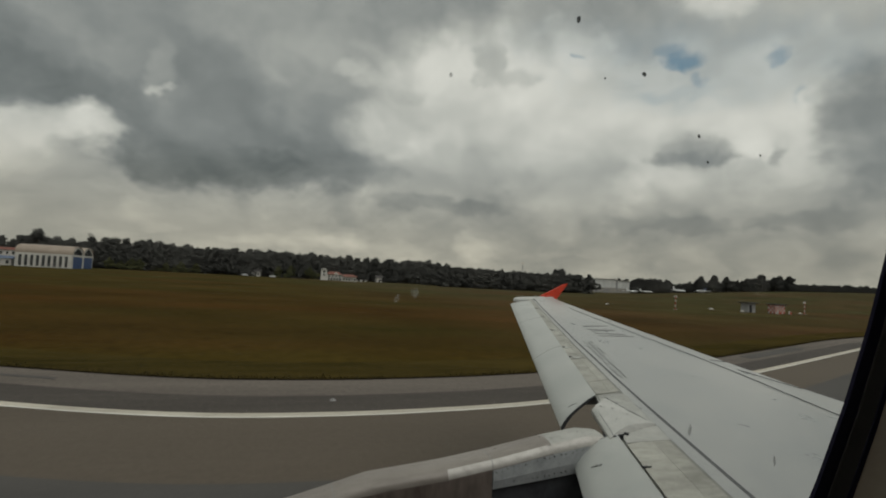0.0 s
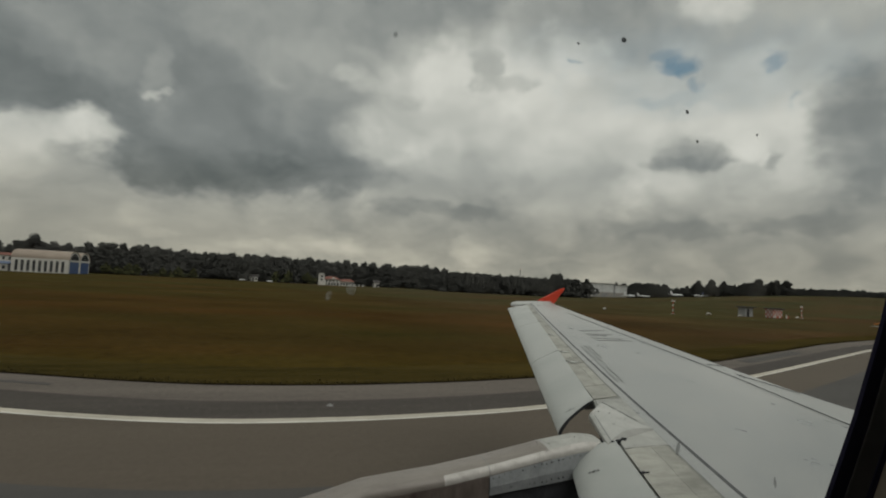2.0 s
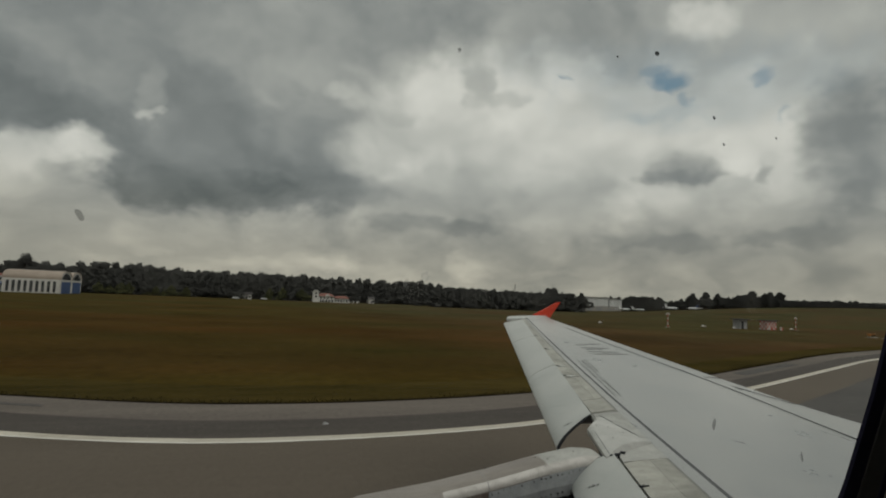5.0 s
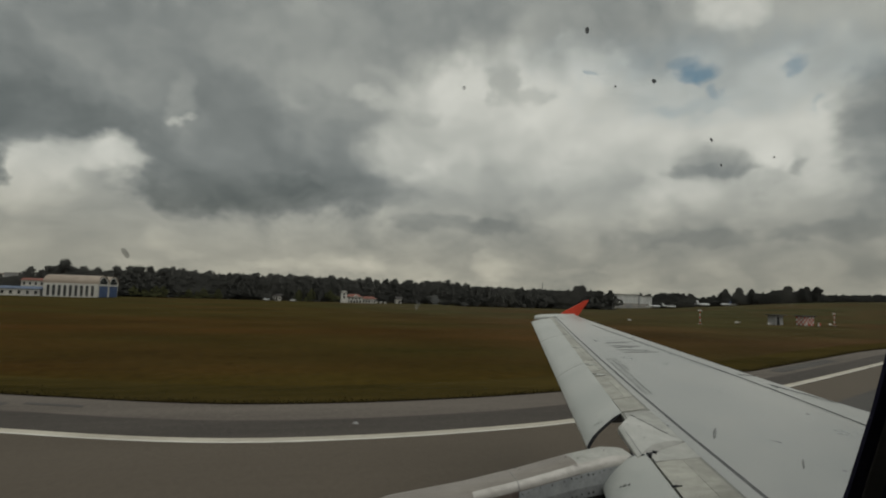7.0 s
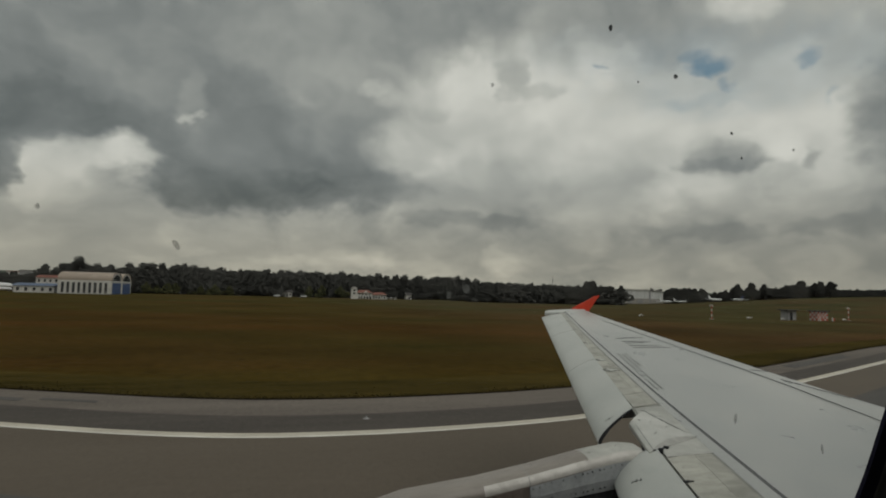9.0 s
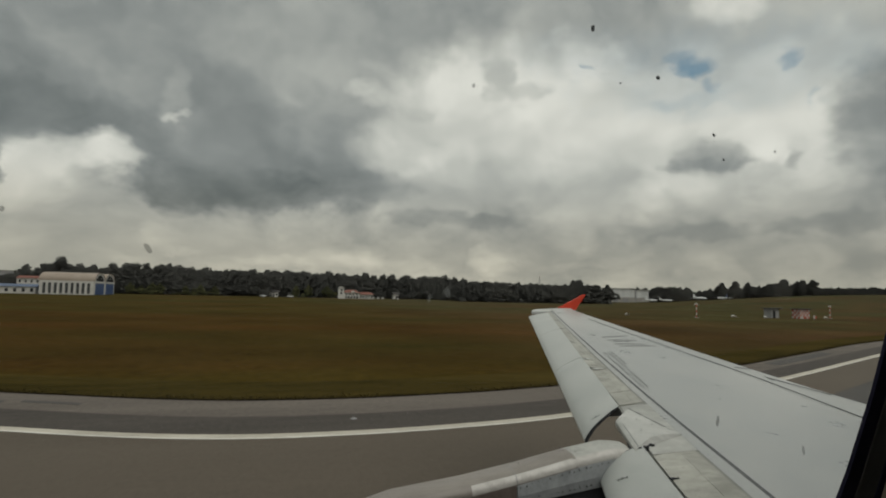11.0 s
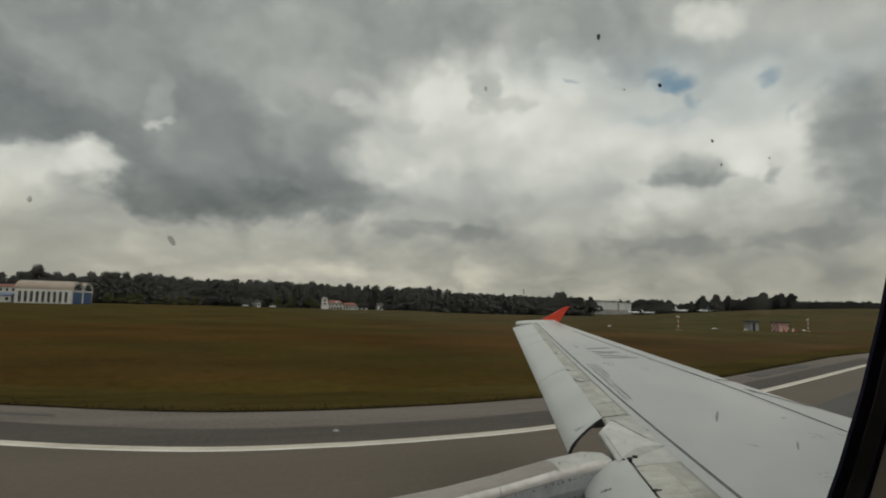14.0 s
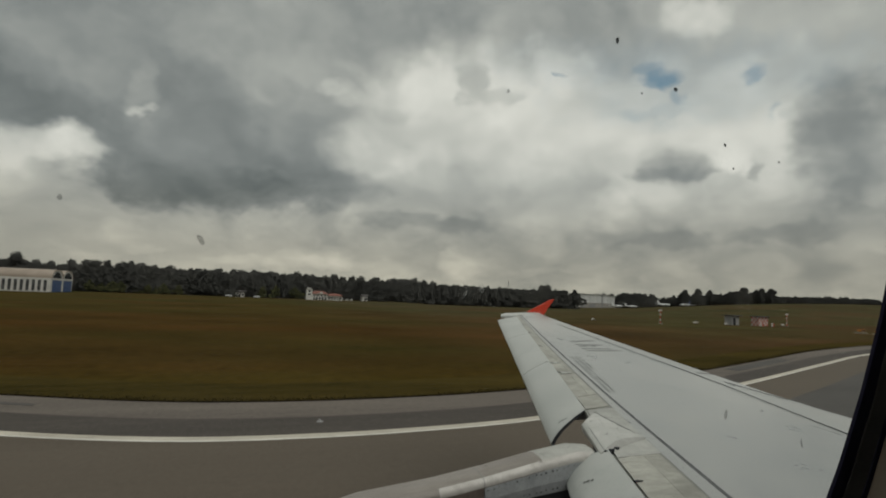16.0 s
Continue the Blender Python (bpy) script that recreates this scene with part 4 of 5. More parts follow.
def build_engine():
    y, z = 4.66, 1.42
    cowl = [(-2.25, 0.86), (-2.30, 0.93), (-2.22, 1.0), (-1.9, 1.10), (-1.2, 1.17), (-0.3, 1.18), (0.6, 1.12), (1.2, 1.02), (1.75, 0.90), (1.74, 0.86), (1.0, 0.9), (-1.0, 0.85), (-2.25, 0.86)]
    engine_part("cowl", loft([circle(x, y, z, r) for x, r in cowl], caps=False), COWL, "grey metal fan cowl", smooth=True)
    engine_part("core_nozzle", loft([circle(x, y, z, r) for x, r in ((0.9, 0.62), (1.7, 0.60), (2.5, 0.46), (2.5, 0.42), (1.0, 0.5))], caps=False), PYLON_SIDE, "dark core nozzle", smooth=True)
    engine_part("spinner", loft([circle(x, y, z, r, 24) for x, r in ((-1.95, 0.02), (-1.8, 0.16), (-1.5, 0.28), (-1.2, 0.3))]), GAP_DARK, smooth=True)
    engine_part("fan_disc", loft([circle(x, y, z, r) for x, r in ((-1.25, 0.86), (-1.15, 0.86))]), GAP_DARK)
    ridge = [(-0.9, 2.40), (-0.4, 2.50), (0.10, 2.59), (0.40, 2.66), (0.72, 2.74), (1.01, 2.82), (1.63, 2.89), (2.09, 2.965), (2.58, 3.06), (2.95, 3.115), (3.12, 3.10)]
    half = [(-0.9, 0.05), (0.1, 0.12), (0.72, 0.18), (1.6, 0.20), (2.6, 0.20), (3.2, 0.19)]

    def top_ring(x, zr):
        w = along(half, x)
        return [(x, 4.66 + w * a, zr - b * 0.15) for a, b in ((-1.0, 0.78), (-1.02, 0.62), (-1.01, 0.46), (-0.95, 0.30), (-0.80, 0.17), (-0.5, 0.07), (0, 0), (0.45, 0.08), (0.86, 0.34), (1.02, 0.75), (1.0, 1.2))]
    for a, b, mat, label in ((0, 4, PYLON_TOP, "stained brown-grey pylon nose"), (4, 8, PYLON_TOP, "stained grey pylon top"), (8, 10, FAIRING, "")):
        rows = [top_ring(*ridge[k]) for k in range(a, b + 1)]
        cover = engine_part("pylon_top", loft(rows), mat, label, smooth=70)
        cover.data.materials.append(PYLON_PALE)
        # stained pale band; the highlight on the inboard shoulder is painted with it
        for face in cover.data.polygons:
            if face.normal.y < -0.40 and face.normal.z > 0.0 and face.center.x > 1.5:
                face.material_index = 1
    for k, x in enumerate((0.72, 2.02)):
        zr = along(ridge, x)
        ring0, ring1 = top_ring(x - 0.003, zr + 0.001), top_ring(x + 0.003, zr + 0.001)
        engine_part("seam", loft([[(p[0], 4.66 + (p[1] - 4.66) * 1.006, p[2]) for p in r] for r in (ring0, ring1)]), STAIN)
    # side walls: heat-stained ahead, a riveted grey panel behind, the shade below painted dark
    for a, b, mat, label, low in ((0.70, 2.015, PYLON_SIDE, "brown heat-stained pylon side", 2.0), (2.02, 2.98, PANEL, "riveted blue-grey pylon panel", 2.70)):
        rows = []
        for k in range(7):
            x = a + (b - a) * k / 6
            zr, w = along(ridge, x), along(half, x)
            zl = low if mat is PYLON_SIDE else low + 0.11 * (x - a)
            rows.append([(x, 4.66 - w * 1.02, zr - 0.10), (x, 4.66 - w * 1.10, (zr + zl) / 2 - 0.06), (x, 4.66 - w * 1.06, zl), (x, 4.66 + w * 1.06, zl), (x, 4.66 + w * 1.02, zr - 0.125)])
        engine_part("pylon_side", loft(rows), mat, label)
    engine_part("pylon_core", loft([[(x, 4.48, zt), (x, 4.48, 1.8), (x, 4.84, 1.8), (x, 4.84, zt)] for x, zt in ((0.2, 2.45), (2.0, 2.74), (3.1, 2.80))]), GAP_DARK, "lower pylon with its shade put into the dark colour")
    rng = random.Random(7)
    for k in range(17):
        x = 2.05 + 0.055 * k + rng.uniform(-0.012, 0.012)
        for row in range(2):
            if rng.random() < 0.35:
                continue
            zr, w = along(ridge, x), along(half, x)
            zz = (zr - 0.118 if row else 2.735 + 0.11 * (x - 2.02)) + rng.uniform(-0.006, 0.006)
            r = rng.uniform(0.004, 0.0085)
            engine_part("rivet", cone(r, r * 0.8, 0.010, (x, 4.662 - w * (1.035 if row else 1.075), zz), (90, 0, 0), 6), GAP_DARK)
    # bolts and chips on the rear pylon cover
    for k in range(9):
        x = rng.choice((2.10, 2.56, 2.62, 2.9)) + rng.uniform(-0.02, 0.02)
        w, s = along(half, x), rng.uniform(-0.85, 0.5)
        r = rng.uniform(0.003, 0.006)
        zt = along(ridge, x) - 0.15 * (0.34 * abs(s) ** 2.2)
        engine_part("bolt", cone(r, r * 0.8, 0.008, (x, 4.66 + w * s, zt - 0.001), sides=6), GAP_DARK)


build_engine()


# ---- the cabin: sidewall, window and fuselage shell round the camera ----
WIN_X, WIN_Z = 0.042, 4.62


def window_loop(a, h, y, n=72, power=2.0):
    pts = []
    for k in range(n):
        c, s = math.cos(2 * math.pi * k / n), math.sin(2 * math.pi * k / n)
        pts.append((WIN_X + a * math.copysign(abs(c) ** (2 / power), c), y, WIN_Z + h * math.copysign(abs(s) ** (2 / power), s)))
    return pts


window = thing("cabin_window", "rounded cabin window with a black seal and a specked pane", "window", (WIN_X, 0.15, WIN_Z))
WINDOW_IN = window.matrix_basis.inverted()


def window_part(name, bm, mat, label="", smooth=False):
    bm.transform(WINDOW_IN)
    return part(name, bm, mat, window, label, smooth)


window_part("seal", loft([window_loop(0.232, 0.412, 0.162), window_loop(0.204, 0.384, 0.1515), window_loop(0.200, 0.380, 0.150), window_loop(0.2005, 0.3805, 0.1490), window_loop(0.2046, 0.3846, 0.1480), window_loop(0.250, 0.430, 0.165)], caps=False), RUBBER, "black rubber window seal", True)
window_part("inner_frame", loft([window_loop(0.2042, 0.3842, 0.1490), window_loop(0.2046, 0.3846, 0.1476), window_loop(0.2070, 0.3870, 0.1466), window_loop(0.2092, 0.3892, 0.1456), window_loop(0.2097, 0.3897, 0.1490)], caps=False), FRAME_GREY, "dark grey inner window frame", True)
window_part("gasket", loft([window_loop(0.2089, 0.3889, 0.1470), window_loop(0.2093, 0.3893, 0.1453), window_loop(0.2110, 0.3910, 0.1449), window_loop(0.2116, 0.3916, 0.1470)], caps=False), RUBBER, "thin black gasket round the frame", True)
window_part("reveal", loft([window_loop(0.2107, 0.3907, 0.1456), window_loop(0.2113, 0.3913, 0.1443), window_loop(0.224, 0.404, 0.120), window_loop(0.245, 0.425, 0.075), window_loop(0.277, 0.457, 0.060), window_loop(0.291, 0.471, 0.064), window_loop(0.291, 0.471, 0.10)], caps=False), REVEAL, "dull brown plastic window surround", True)


def pane_material():
    """Clear acrylic with a faint film of dust and wiping marks that scatters a little daylight."""
    m = bpy.data.materials.new("window_acrylic")
    m.use_nodes = True
    t = m.node_tree
    t.nodes.clear()
    tc = t.nodes.new("ShaderNodeTexCoord")
    film = noise_node(t, tc.outputs["Object"], 9.0, 4.0, 0.55, 0.6)
    wipe = noise_node(t, vec_node(t, "MULTIPLY", tc.outputs["Object"], (1, 1, 0.25)), 60.0, 3.0, 0.6)
    dust = math_node(t, "ADD", math_node(t, "MULTIPLY", film.outputs[0], 0.7), math_node(t, "MULTIPLY", wipe.outputs[0], 0.3))
    amount = math_node(t, "MULTIPLY", math_node(t, "SUBTRACT", dust, 0.30, True), 0.018)
    clear, haze, gloss = t.nodes.new("ShaderNodeBsdfTransparent"), t.nodes.new("ShaderNodeBsdfTranslucent"), t.nodes.new("ShaderNodeBsdfGlossy")
    clear.inputs["Color"].default_value = (0.996, 0.997, 0.996, 1)
    haze.inputs["Color"].default_value = (0.85, 0.86, 0.84, 1)
    gloss.inputs["Roughness"].default_value = 0.04
    edge_on = node(t, "ShaderNodeLayerWeight", Blend=0.3)
    sheen = math_node(t, "ADD", 0.006, math_node(t, "MULTIPLY", edge_on.outputs["Facing"], 0.025))
    dusty, shiny = t.nodes.new("ShaderNodeMixShader"), t.nodes.new("ShaderNodeMixShader")
    t.links.new(amount, dusty.inputs[0])
    t.links.new(clear.outputs[0], dusty.inputs[1])
    t.links.new(haze.outputs[0], dusty.inputs[2])
    t.links.new(sheen, shiny.inputs[0])
    t.links.new(dusty.outputs[0], shiny.inputs[1])
    t.links.new(gloss.outputs[0], shiny.inputs[2])
    out = t.nodes.new("ShaderNodeOutputMaterial")
    t.links.new(shiny.outputs[0], out.inputs["Surface"])
    return m


pane = window_part("pane", loft([window_loop(0.2033, 0.3833, 0.1512), window_loop(0.2033, 0.3833, 0.1530)]), pane_material(), "clear acrylic pane with a faint film of dust")
pane.visible_shadow = False


def speck(x, z, r, tall=1.0, mat=DIRT, name="dirt_speck", lean=0.0):
    bm = bmesh.new()
    bmesh.ops.create_icosphere(bm, subdivisions=2, radius=r)
    for v in bm.verts:
        v.co *= 1 + 0.45 * noise.noise(v.co * (1.6 / r) + Vector((x * 900, z * 700, 0)))
    bm.transform(pose(x, 0.1502, z, 0, lean, 0) @ Matrix.Diagonal((1, 0.12, tall, 1)))
    window_part(name, bm, mat)


for x, z, r, tall, lean in ((0.1128, 4.4730, 0.00072, 1.0, 0), (0.0901, 4.4850, 0.00062, 1.7, 10), (0.1333, 4.4572, 0.00046, 1.5, -25),
                            (0.0995, 4.4696, 0.00034, 1.0, 0), (0.1369, 4.4496, 0.00036, 1.3, 0), (0.1575, 4.4542, 0.00034, 1.2, 0)):
    speck(x, z, r, tall, lean=lean)
for x, z, r, tall, lean in ((-0.0254, 4.4144, 0.0006, 2.2, -30), (-0.0544, 4.4217, 0.0005, 1.2, 0), (0.0530, 4.4629, 0.0005, 1.2, 0), (0.1331, 4.3690, 0.0006, 2.6, 8), (0.1661, 4.3586, 0.0005, 2.8, -10)):
    speck(x, z, r, tall, SMEAR, "dried_drip", lean)
for x, z, r, tall, lean in ((0.0466, 4.4059, 0.0010, 1.3, 0), (0.0419, 4.4043, 0.0006, 1.8, 20)):
    speck(x, z, r, tall, DROP, "water_mark", lean)


def build_cabin():
    """Fuselage shell 3.95 m across with one opening, closed at both ends, so that the cabin behind is dark."""
    yc, zc, r = -1.72, 4.50, 1.975
    bm = bmesh.new()
    # a row of windows along both sides, half a metre apart
    wins = [(0.05 + 0.53 * k - 0.13, 0.05 + 0.53 * k + 0.13) for k in range(-14, 16)]
    near = [w for w in wins if w[1] < -0.5 or w[0] > 0.85]
    xs = sorted([-9.0, -0.45, 0.80, 9.0] + [x for w in wins for x in w])
    hole_z = (4.12, 5.10)
    angles = sorted([math.asin((z - zc) / r) for z in hole_z] + [math.radians(a) for a in (*range(-80, -12, 8), 2, *range(24, 274, 8))])
    for radius, flip in ((r, False), (r - 0.09, True)):
        grid = [[bm.verts.new((x, yc + radius * math.cos(a), zc + radius * math.sin(a))) for a in angles] for x in xs]
        for i in range(len(xs) - 1):
            for j in range(len(angles)):
                k = (j + 1) % len(angles)
                mid = (angles[j] + angles[k]) / 2 if k else 0
                level = zc + r * math.sin(mid)
                if k and -0.45 <= xs[i] < 0.80 and hole_z[0] < level < hole_z[1] and math.cos(mid) > 0:
                    continue
                if k and math.cos(mid) > 0 and 4.55 < level < hole_z[1] and any(w[0] - 0.01 < xs[i] < w[1] - 0.01 for w in near):
                    continue
                if k and math.cos(mid) < 0 and 4.36 < level < 4.95 and any(w[0] - 0.01 < xs[i] < w[1] - 0.01 for w in wins):
                    continue
                face = (grid[i][j], grid[i + 1][j], grid[i + 1][k], grid[i][k])
                bm.faces.new(face[::-1] if flip else face)
        for i in (0, -1):
            bm.faces.new([v for v in grid[i]])
    me = bpy.data.meshes.new("fuselage")
    bm.to_mesh(me)
    bm.free()
    me.materials.append(HULL)
    me.polygons.foreach_set("use_smooth", [True] * len(me.polygons))
    me.set_sharp_from_angle(angle=radians(30))
    tagged(new("fuselage", me), "dark grey airliner fuselage shell round the cabin", "aircraft fuselage", kind="structure")
    wall = bmesh.new()
    loop = [wall.verts.new(p) for p in window_loop(0.289, 0.469, 0.074)]
    square = []
    for k in range(72):
        c, s = math.cos(2 * math.pi * k / 72), math.sin(2 * math.pi * k / 72)
        m = max(abs(c), abs(s))
        square.append(wall.verts.new((WIN_X + 0.75 * c / m, 0.074 if abs(s) < 2 else 0, WIN_Z + 0.55 * s / m)))
    for k in range(72):
        wall.faces.new((loop[k], loop[(k + 1) % 72], square[(k + 1) % 72], square[k]))
    me = bake("cabin_sidewall", wall, REVEAL)
    ob = tagged(new("cabin_sidewall", me), "dull brown plastic cabin sidewall panel", "wall", kind="structure")
    ob.modifiers.new("thickness", "SOLIDIFY").thickness = 0.02


build_cabin()


# ---- buildings beyond the grass ----
def build_metal_hangar(at):
    """Low white box hangar with a wide pale front and a narrower bay."""
    ob = thing("metal_hangar", "long low white corrugated hangar with a grey base", "hangar", at)
    part("wall", box(0, 40, 0, 30, 0, 13.5), METALWALL, ob, "pale corrugated front")
    part("wall", box(40.6, 57, 2.0, 30, 0, 12.6), METALWALL, ob)
    part("pier", box(39.6, 41.0, -0.4, 30, 0, 13.0), GREY_WALL, ob, "grey pier between the bays")
    part("base_wall", box(-0.2, 39.5, -0.35, 0.1, 0, 5.2), CONCRETE, ob, "grey concrete base")
    part("base_wall", box(41.1, 57.2, 1.6, 2.1, 0, 5.0), CONCRETE, ob)
    part("roof", box(-0.8, 40.2, -0.9, 31, 13.5, 14.1), CONCRETE, ob)
    part("roof", box(40.4, 57.6, 1.2, 31, 12.6, 13.1), CONCRETE, ob)
    for k in range(8):
        part("panel_seam", box(4.9 * k + 4.6, 4.9 * k + 4.75, -0.06, 0.02, 5.2, 13.4), GREY_WALL, ob)
    for x in (3.0, 14.0, 25.0):
        part("door", box(x, x + 6.5, -0.42, -0.3, 0, 4.2), GREY_WALL, ob)
    return ob


build_metal_hangar((314, 500, rise(340, 500)))


def build_vault_hangar(at):
    """Hangar of two parallel barrel vaults: a white side wall with nine tall dark windows, tan vaults, blue doors in the arched ends."""
    L, D, wall_h, rise_h = 24.5, 20.0, 7.0, 4.6
    ob = thing("vaulted_hangar", "white hangar with tall dark windows under twin tan barrel roofs", "hangar", at)
    for y in (0.0, D, 2 * D):
        part("side_wall", box(0, L, y - 0.3, y + 0.3, 0, wall_h), WHITE, ob, "white side wall")
    for k in range(9):
        x = 1.5 + 2.52 * k
        w = part("window", box(x, x + 1.25, -0.37, -0.25, 0.5, 6.0), WINDOW_DARK, ob, "tall dark window strip")
        part("mullion", box(x + 0.58, x + 0.66, -0.40, -0.36, 0.5, 6.0), GREY_WALL, w)
        part("pilaster", box(x - 0.85, x - 0.45, -0.46, -0.3, 0, wall_h), WHITE, ob)
    n = 18
    for bay in (0.0, D):
        arc = [(bay + D / 2 - D / 2 * math.cos(math.pi * k / n) * 1.0, wall_h + rise_h * math.sin(math.pi * k / n) ** 0.8) for k in range(n + 1)]
        inner = [(bay + D / 2 + (y - bay - D / 2) * 0.96, z - 0.4) for y, z in arc]
        outline = arc + inner[::-1]
        roof = part("roof", loft([[(x, y, z) for y, z in outline] for x in (-0.5, L / 3, 2 * L / 3, L + 0.5)]), ROOF_TAN, ob, "tan barrel-vaulted roof")
        for k in range(10):
            rib = [(bay + D / 2 + (y - bay - D / 2) * 1.004, z + 0.06) for y, z in outline]
            part("roof_rib", loft([[(x, y, z) for y, z in rib] for x in (0.3 + 2.6 * k, 0.5 + 2.6 * k)]), ROOF_TAN, roof)
        for x, side in ((0.0, -1), (L, 1)):
            gable = [(bay + 0.4, 0.0), (bay + D - 0.4, 0.0)] + [(y, z - 0.35) for y, z in arc[::-1]]
            wall = part("gable", prism(gable, 0.5, "x", x - 0.25), WHITE, ob, "white arched end wall")

            def proud(y0, y1, z0, z1, d0=0.25, d1=0.40):
                return box(min(x + side * d0, x + side * d1), max(x + side * d0, x + side * d1), y0, y1, z0, z1)
            for y0 in (bay + 2.0, bay + 10.1):
                part("door", proud(y0, y0 + 7.9, 0, 6.0), BLUE_DOOR, wall, "blue sliding hangar door")
            for k in range(6):
                y0 = bay + 2.6 + 2.5 * k
                top = wall_h + rise_h * math.sin(math.pi * (y0 + 1.1 - bay) / D) ** 0.8 - 1.1
                part("arch_window", proud(y0, y0 + 2.1, 7.0, max(7.6, top), 0.25, 0.34), WINDOW_DARK, wall, "glazed light in the arch")
            part("tie_beam", proud(bay + 0.6, bay + D - 0.6, 6.1, 6.8, 0.25, 0.55), WHITE, wall)
    return ob


build_vault_hangar((-112.5, 340, rise(-112, 345)))


def build_low_building(at, length, depth, height, wall_mat, roof_mat, label, openings):
    ob = thing("low_building", label, "building", at)
    part("wall", box(0, length, 0, depth, 0, height), wall_mat, ob)
    part("roof", prism([(-0.6, height), (depth + 0.6, height), (depth / 2, height + depth * 0.16)], length + 1.2, "x", -0.6), roof_mat, ob)
    for k in range(openings):
        x = (k + 0.35) * length / openings
        part("window", box(x, x + length / openings * 0.35, -0.05, 0.04, height * 0.25, height * 0.75), WINDOW_DARK, ob)
    return ob


build_low_building((-137, 352, rise(-137, 352)), 19, 9, 3.6, WHITE, ROOF_BLUE, "low white shed with a blue roof", 5)
build_low_building((-139, 376, rise(-139, 376)), 20, 10, 3.2, GREY_WALL, ROOF_BLUE, "low grey shed with a dark blue roof", 3)
build_low_building((-146, 405, rise(-146, 405) + 5.0), 34, 10, 3.6, WHITE, TILE_RED, "long white building with a brown-red tiled roof", 11)
tagged(new("terrace", bake("terrace", box(-150, -108, 403, 418, -2, rise(-146, 405) + 5.0), GRASS)), "grassy terrace under the long building", "ground", kind="structure")


def build_club_house(at):
    """White villa with a square tower and red tiled roofs."""
    ob = thing("club_house", "white villa with a square tower and red tiled roofs", "house", at)
    tower = part("tower", box(0, 3.8, 1, 5, 0, 10.2), WHITE, ob, "square white lookout tower")
    part("tower_cap", box(-0.4, 4.2, 0.6, 5.4, 10.2, 10.6), CONCRETE, tower)
    for z in (7.4, 4.4):
        part("window", box(1.2, 2.6, 0.9, 1.02, z, z + 1.8), WINDOW_DARK, tower)
    part("cabin", box(0.7, 3.1, 1.7, 4.3, 10.6, 11.6), WHITE, tower)
    part("wall", box(3.8, 14.5, 2, 12, 0, 6.0), WHITE, ob, "white plastered wall")
    part("wall", box(14.5, 24.5, 3, 11, 0, 4.4), WHITE, ob)
    part("wall", box(-0.5, 4.5, -1.2, 1.0, 0, 3.6), WHITE, ob)
    for x0, x1, y0, y1, z, up in ((3.2, 15.0, 1.2, 12.8, 6.0, 2.8), (14.6, 25.2, 2.2, 11.8, 4.4, 2.4)):
        bm = bmesh.new()
        inset = (y1 - y0) / 2
        low = [bm.verts.new(p) for p in ((x0, y0, z), (x1, y0, z), (x1, y1, z), (x0, y1, z))]
        top = [bm.verts.new(p) for p in ((x0 + inset * 0.5, (y0 + y1) / 2, z + up), (x1 - inset * 0.5, (y0 + y1) / 2, z + up))]
        for f in ((low[0], low[1], top[1], top[0]), (low[1], low[2], top[1]), (low[2], low[3], top[0], top[1]), (low[3], low[0], top[0])):
            bm.faces.new(f)
        bm.faces.new(low[::-1])
        part("roof", bm, TILE_RED, ob, "red clay tiled roof")
    ob.matrix_basis = ob.matrix_basis @ Matrix.Diagonal((1.0, 1.0, 0.70, 1.0))
    part("gable", prism([(8.0, 5.8), (12.0, 5.8), (10.0, 8.2)], 0.5, "y", 1.35), WHITE, ob, "small white gable")
    for k in range(5):
        part("arch", box(4.5 + 2.0 * k, 5.7 + 2.0 * k, 1.9, 2.05, 0.2, 2.6), WINDOW_DARK, ob, "dark arched opening")
        part("window", box(15.2 + 1.9 * k, 16.3 + 1.9 * k, 2.9, 3.05, 0.8, 2.9), WINDOW_DARK, ob)
    for k in range(4):
        part("window", box(4.9 + 2.4 * k, 6.0 + 2.4 * k, 1.9, 2.05, 3.6, 5.0), WINDOW_DARK, ob)
    return ob


build_club_house((45.5, 398, rise(55, 400)))


def build_car(at, turn):
    ob = thing("parked_car", "small white car parked at the edge of the wood", "car", at, turn, group="cars by the wood")
    prof = [(-2.1, 0.35), (-2.1, 0.85), (-1.7, 0.98), (-1.1, 1.02), (-0.5, 1.48), (0.8, 1.5), (1.45, 1.05), (2.0, 0.95), (2.1, 0.4)]
    bm = prism(prof, 1.7, "y", -0.85)
    part("body", bm, JET_WHITE, ob)
    part("side_window", prism([(-0.95, 1.03), (-0.45, 1.40), (0.72, 1.42), (1.2, 1.06)], 1.72, "y", -0.86), WINDOW_DARK, ob)
    for x in (-1.3, 1.3):
        for y in (-0.9, 0.7):
            part("wheel", cone(0.32, 0.32, 0.2, (x, y + 0.2, 0.32), (90, 0, 0), 14), TYRE, ob)


build_car((-4, 412, rise(-4, 412)), 20)
build_car((14, 414, rise(14, 414)), 4)


def build_small_house(at, w):
    ob = thing("small_house", "small white house half hidden by the woods", "house", at)
    part("wall", box(0, w, 0, 6, 0, 3.2), WHITE, ob)
    part("roof", prism([(-0.5, 3.2), (6.5, 3.2), (3.0, 5.0)], w + 1, "x", -0.5), DARK_ROOF, ob)
    part("door", box(w * 0.4, w * 0.4 + 1.1, -0.06, 0.05, 0, 2.1), WINDOW_DARK, ob)
    part("window", box(w * 0.7, w * 0.7 + 1.3, -0.06, 0.05, 1.0, 2.2), WINDOW_DARK, ob)


build_small_house((0, 424, rise(0, 424)), 6)
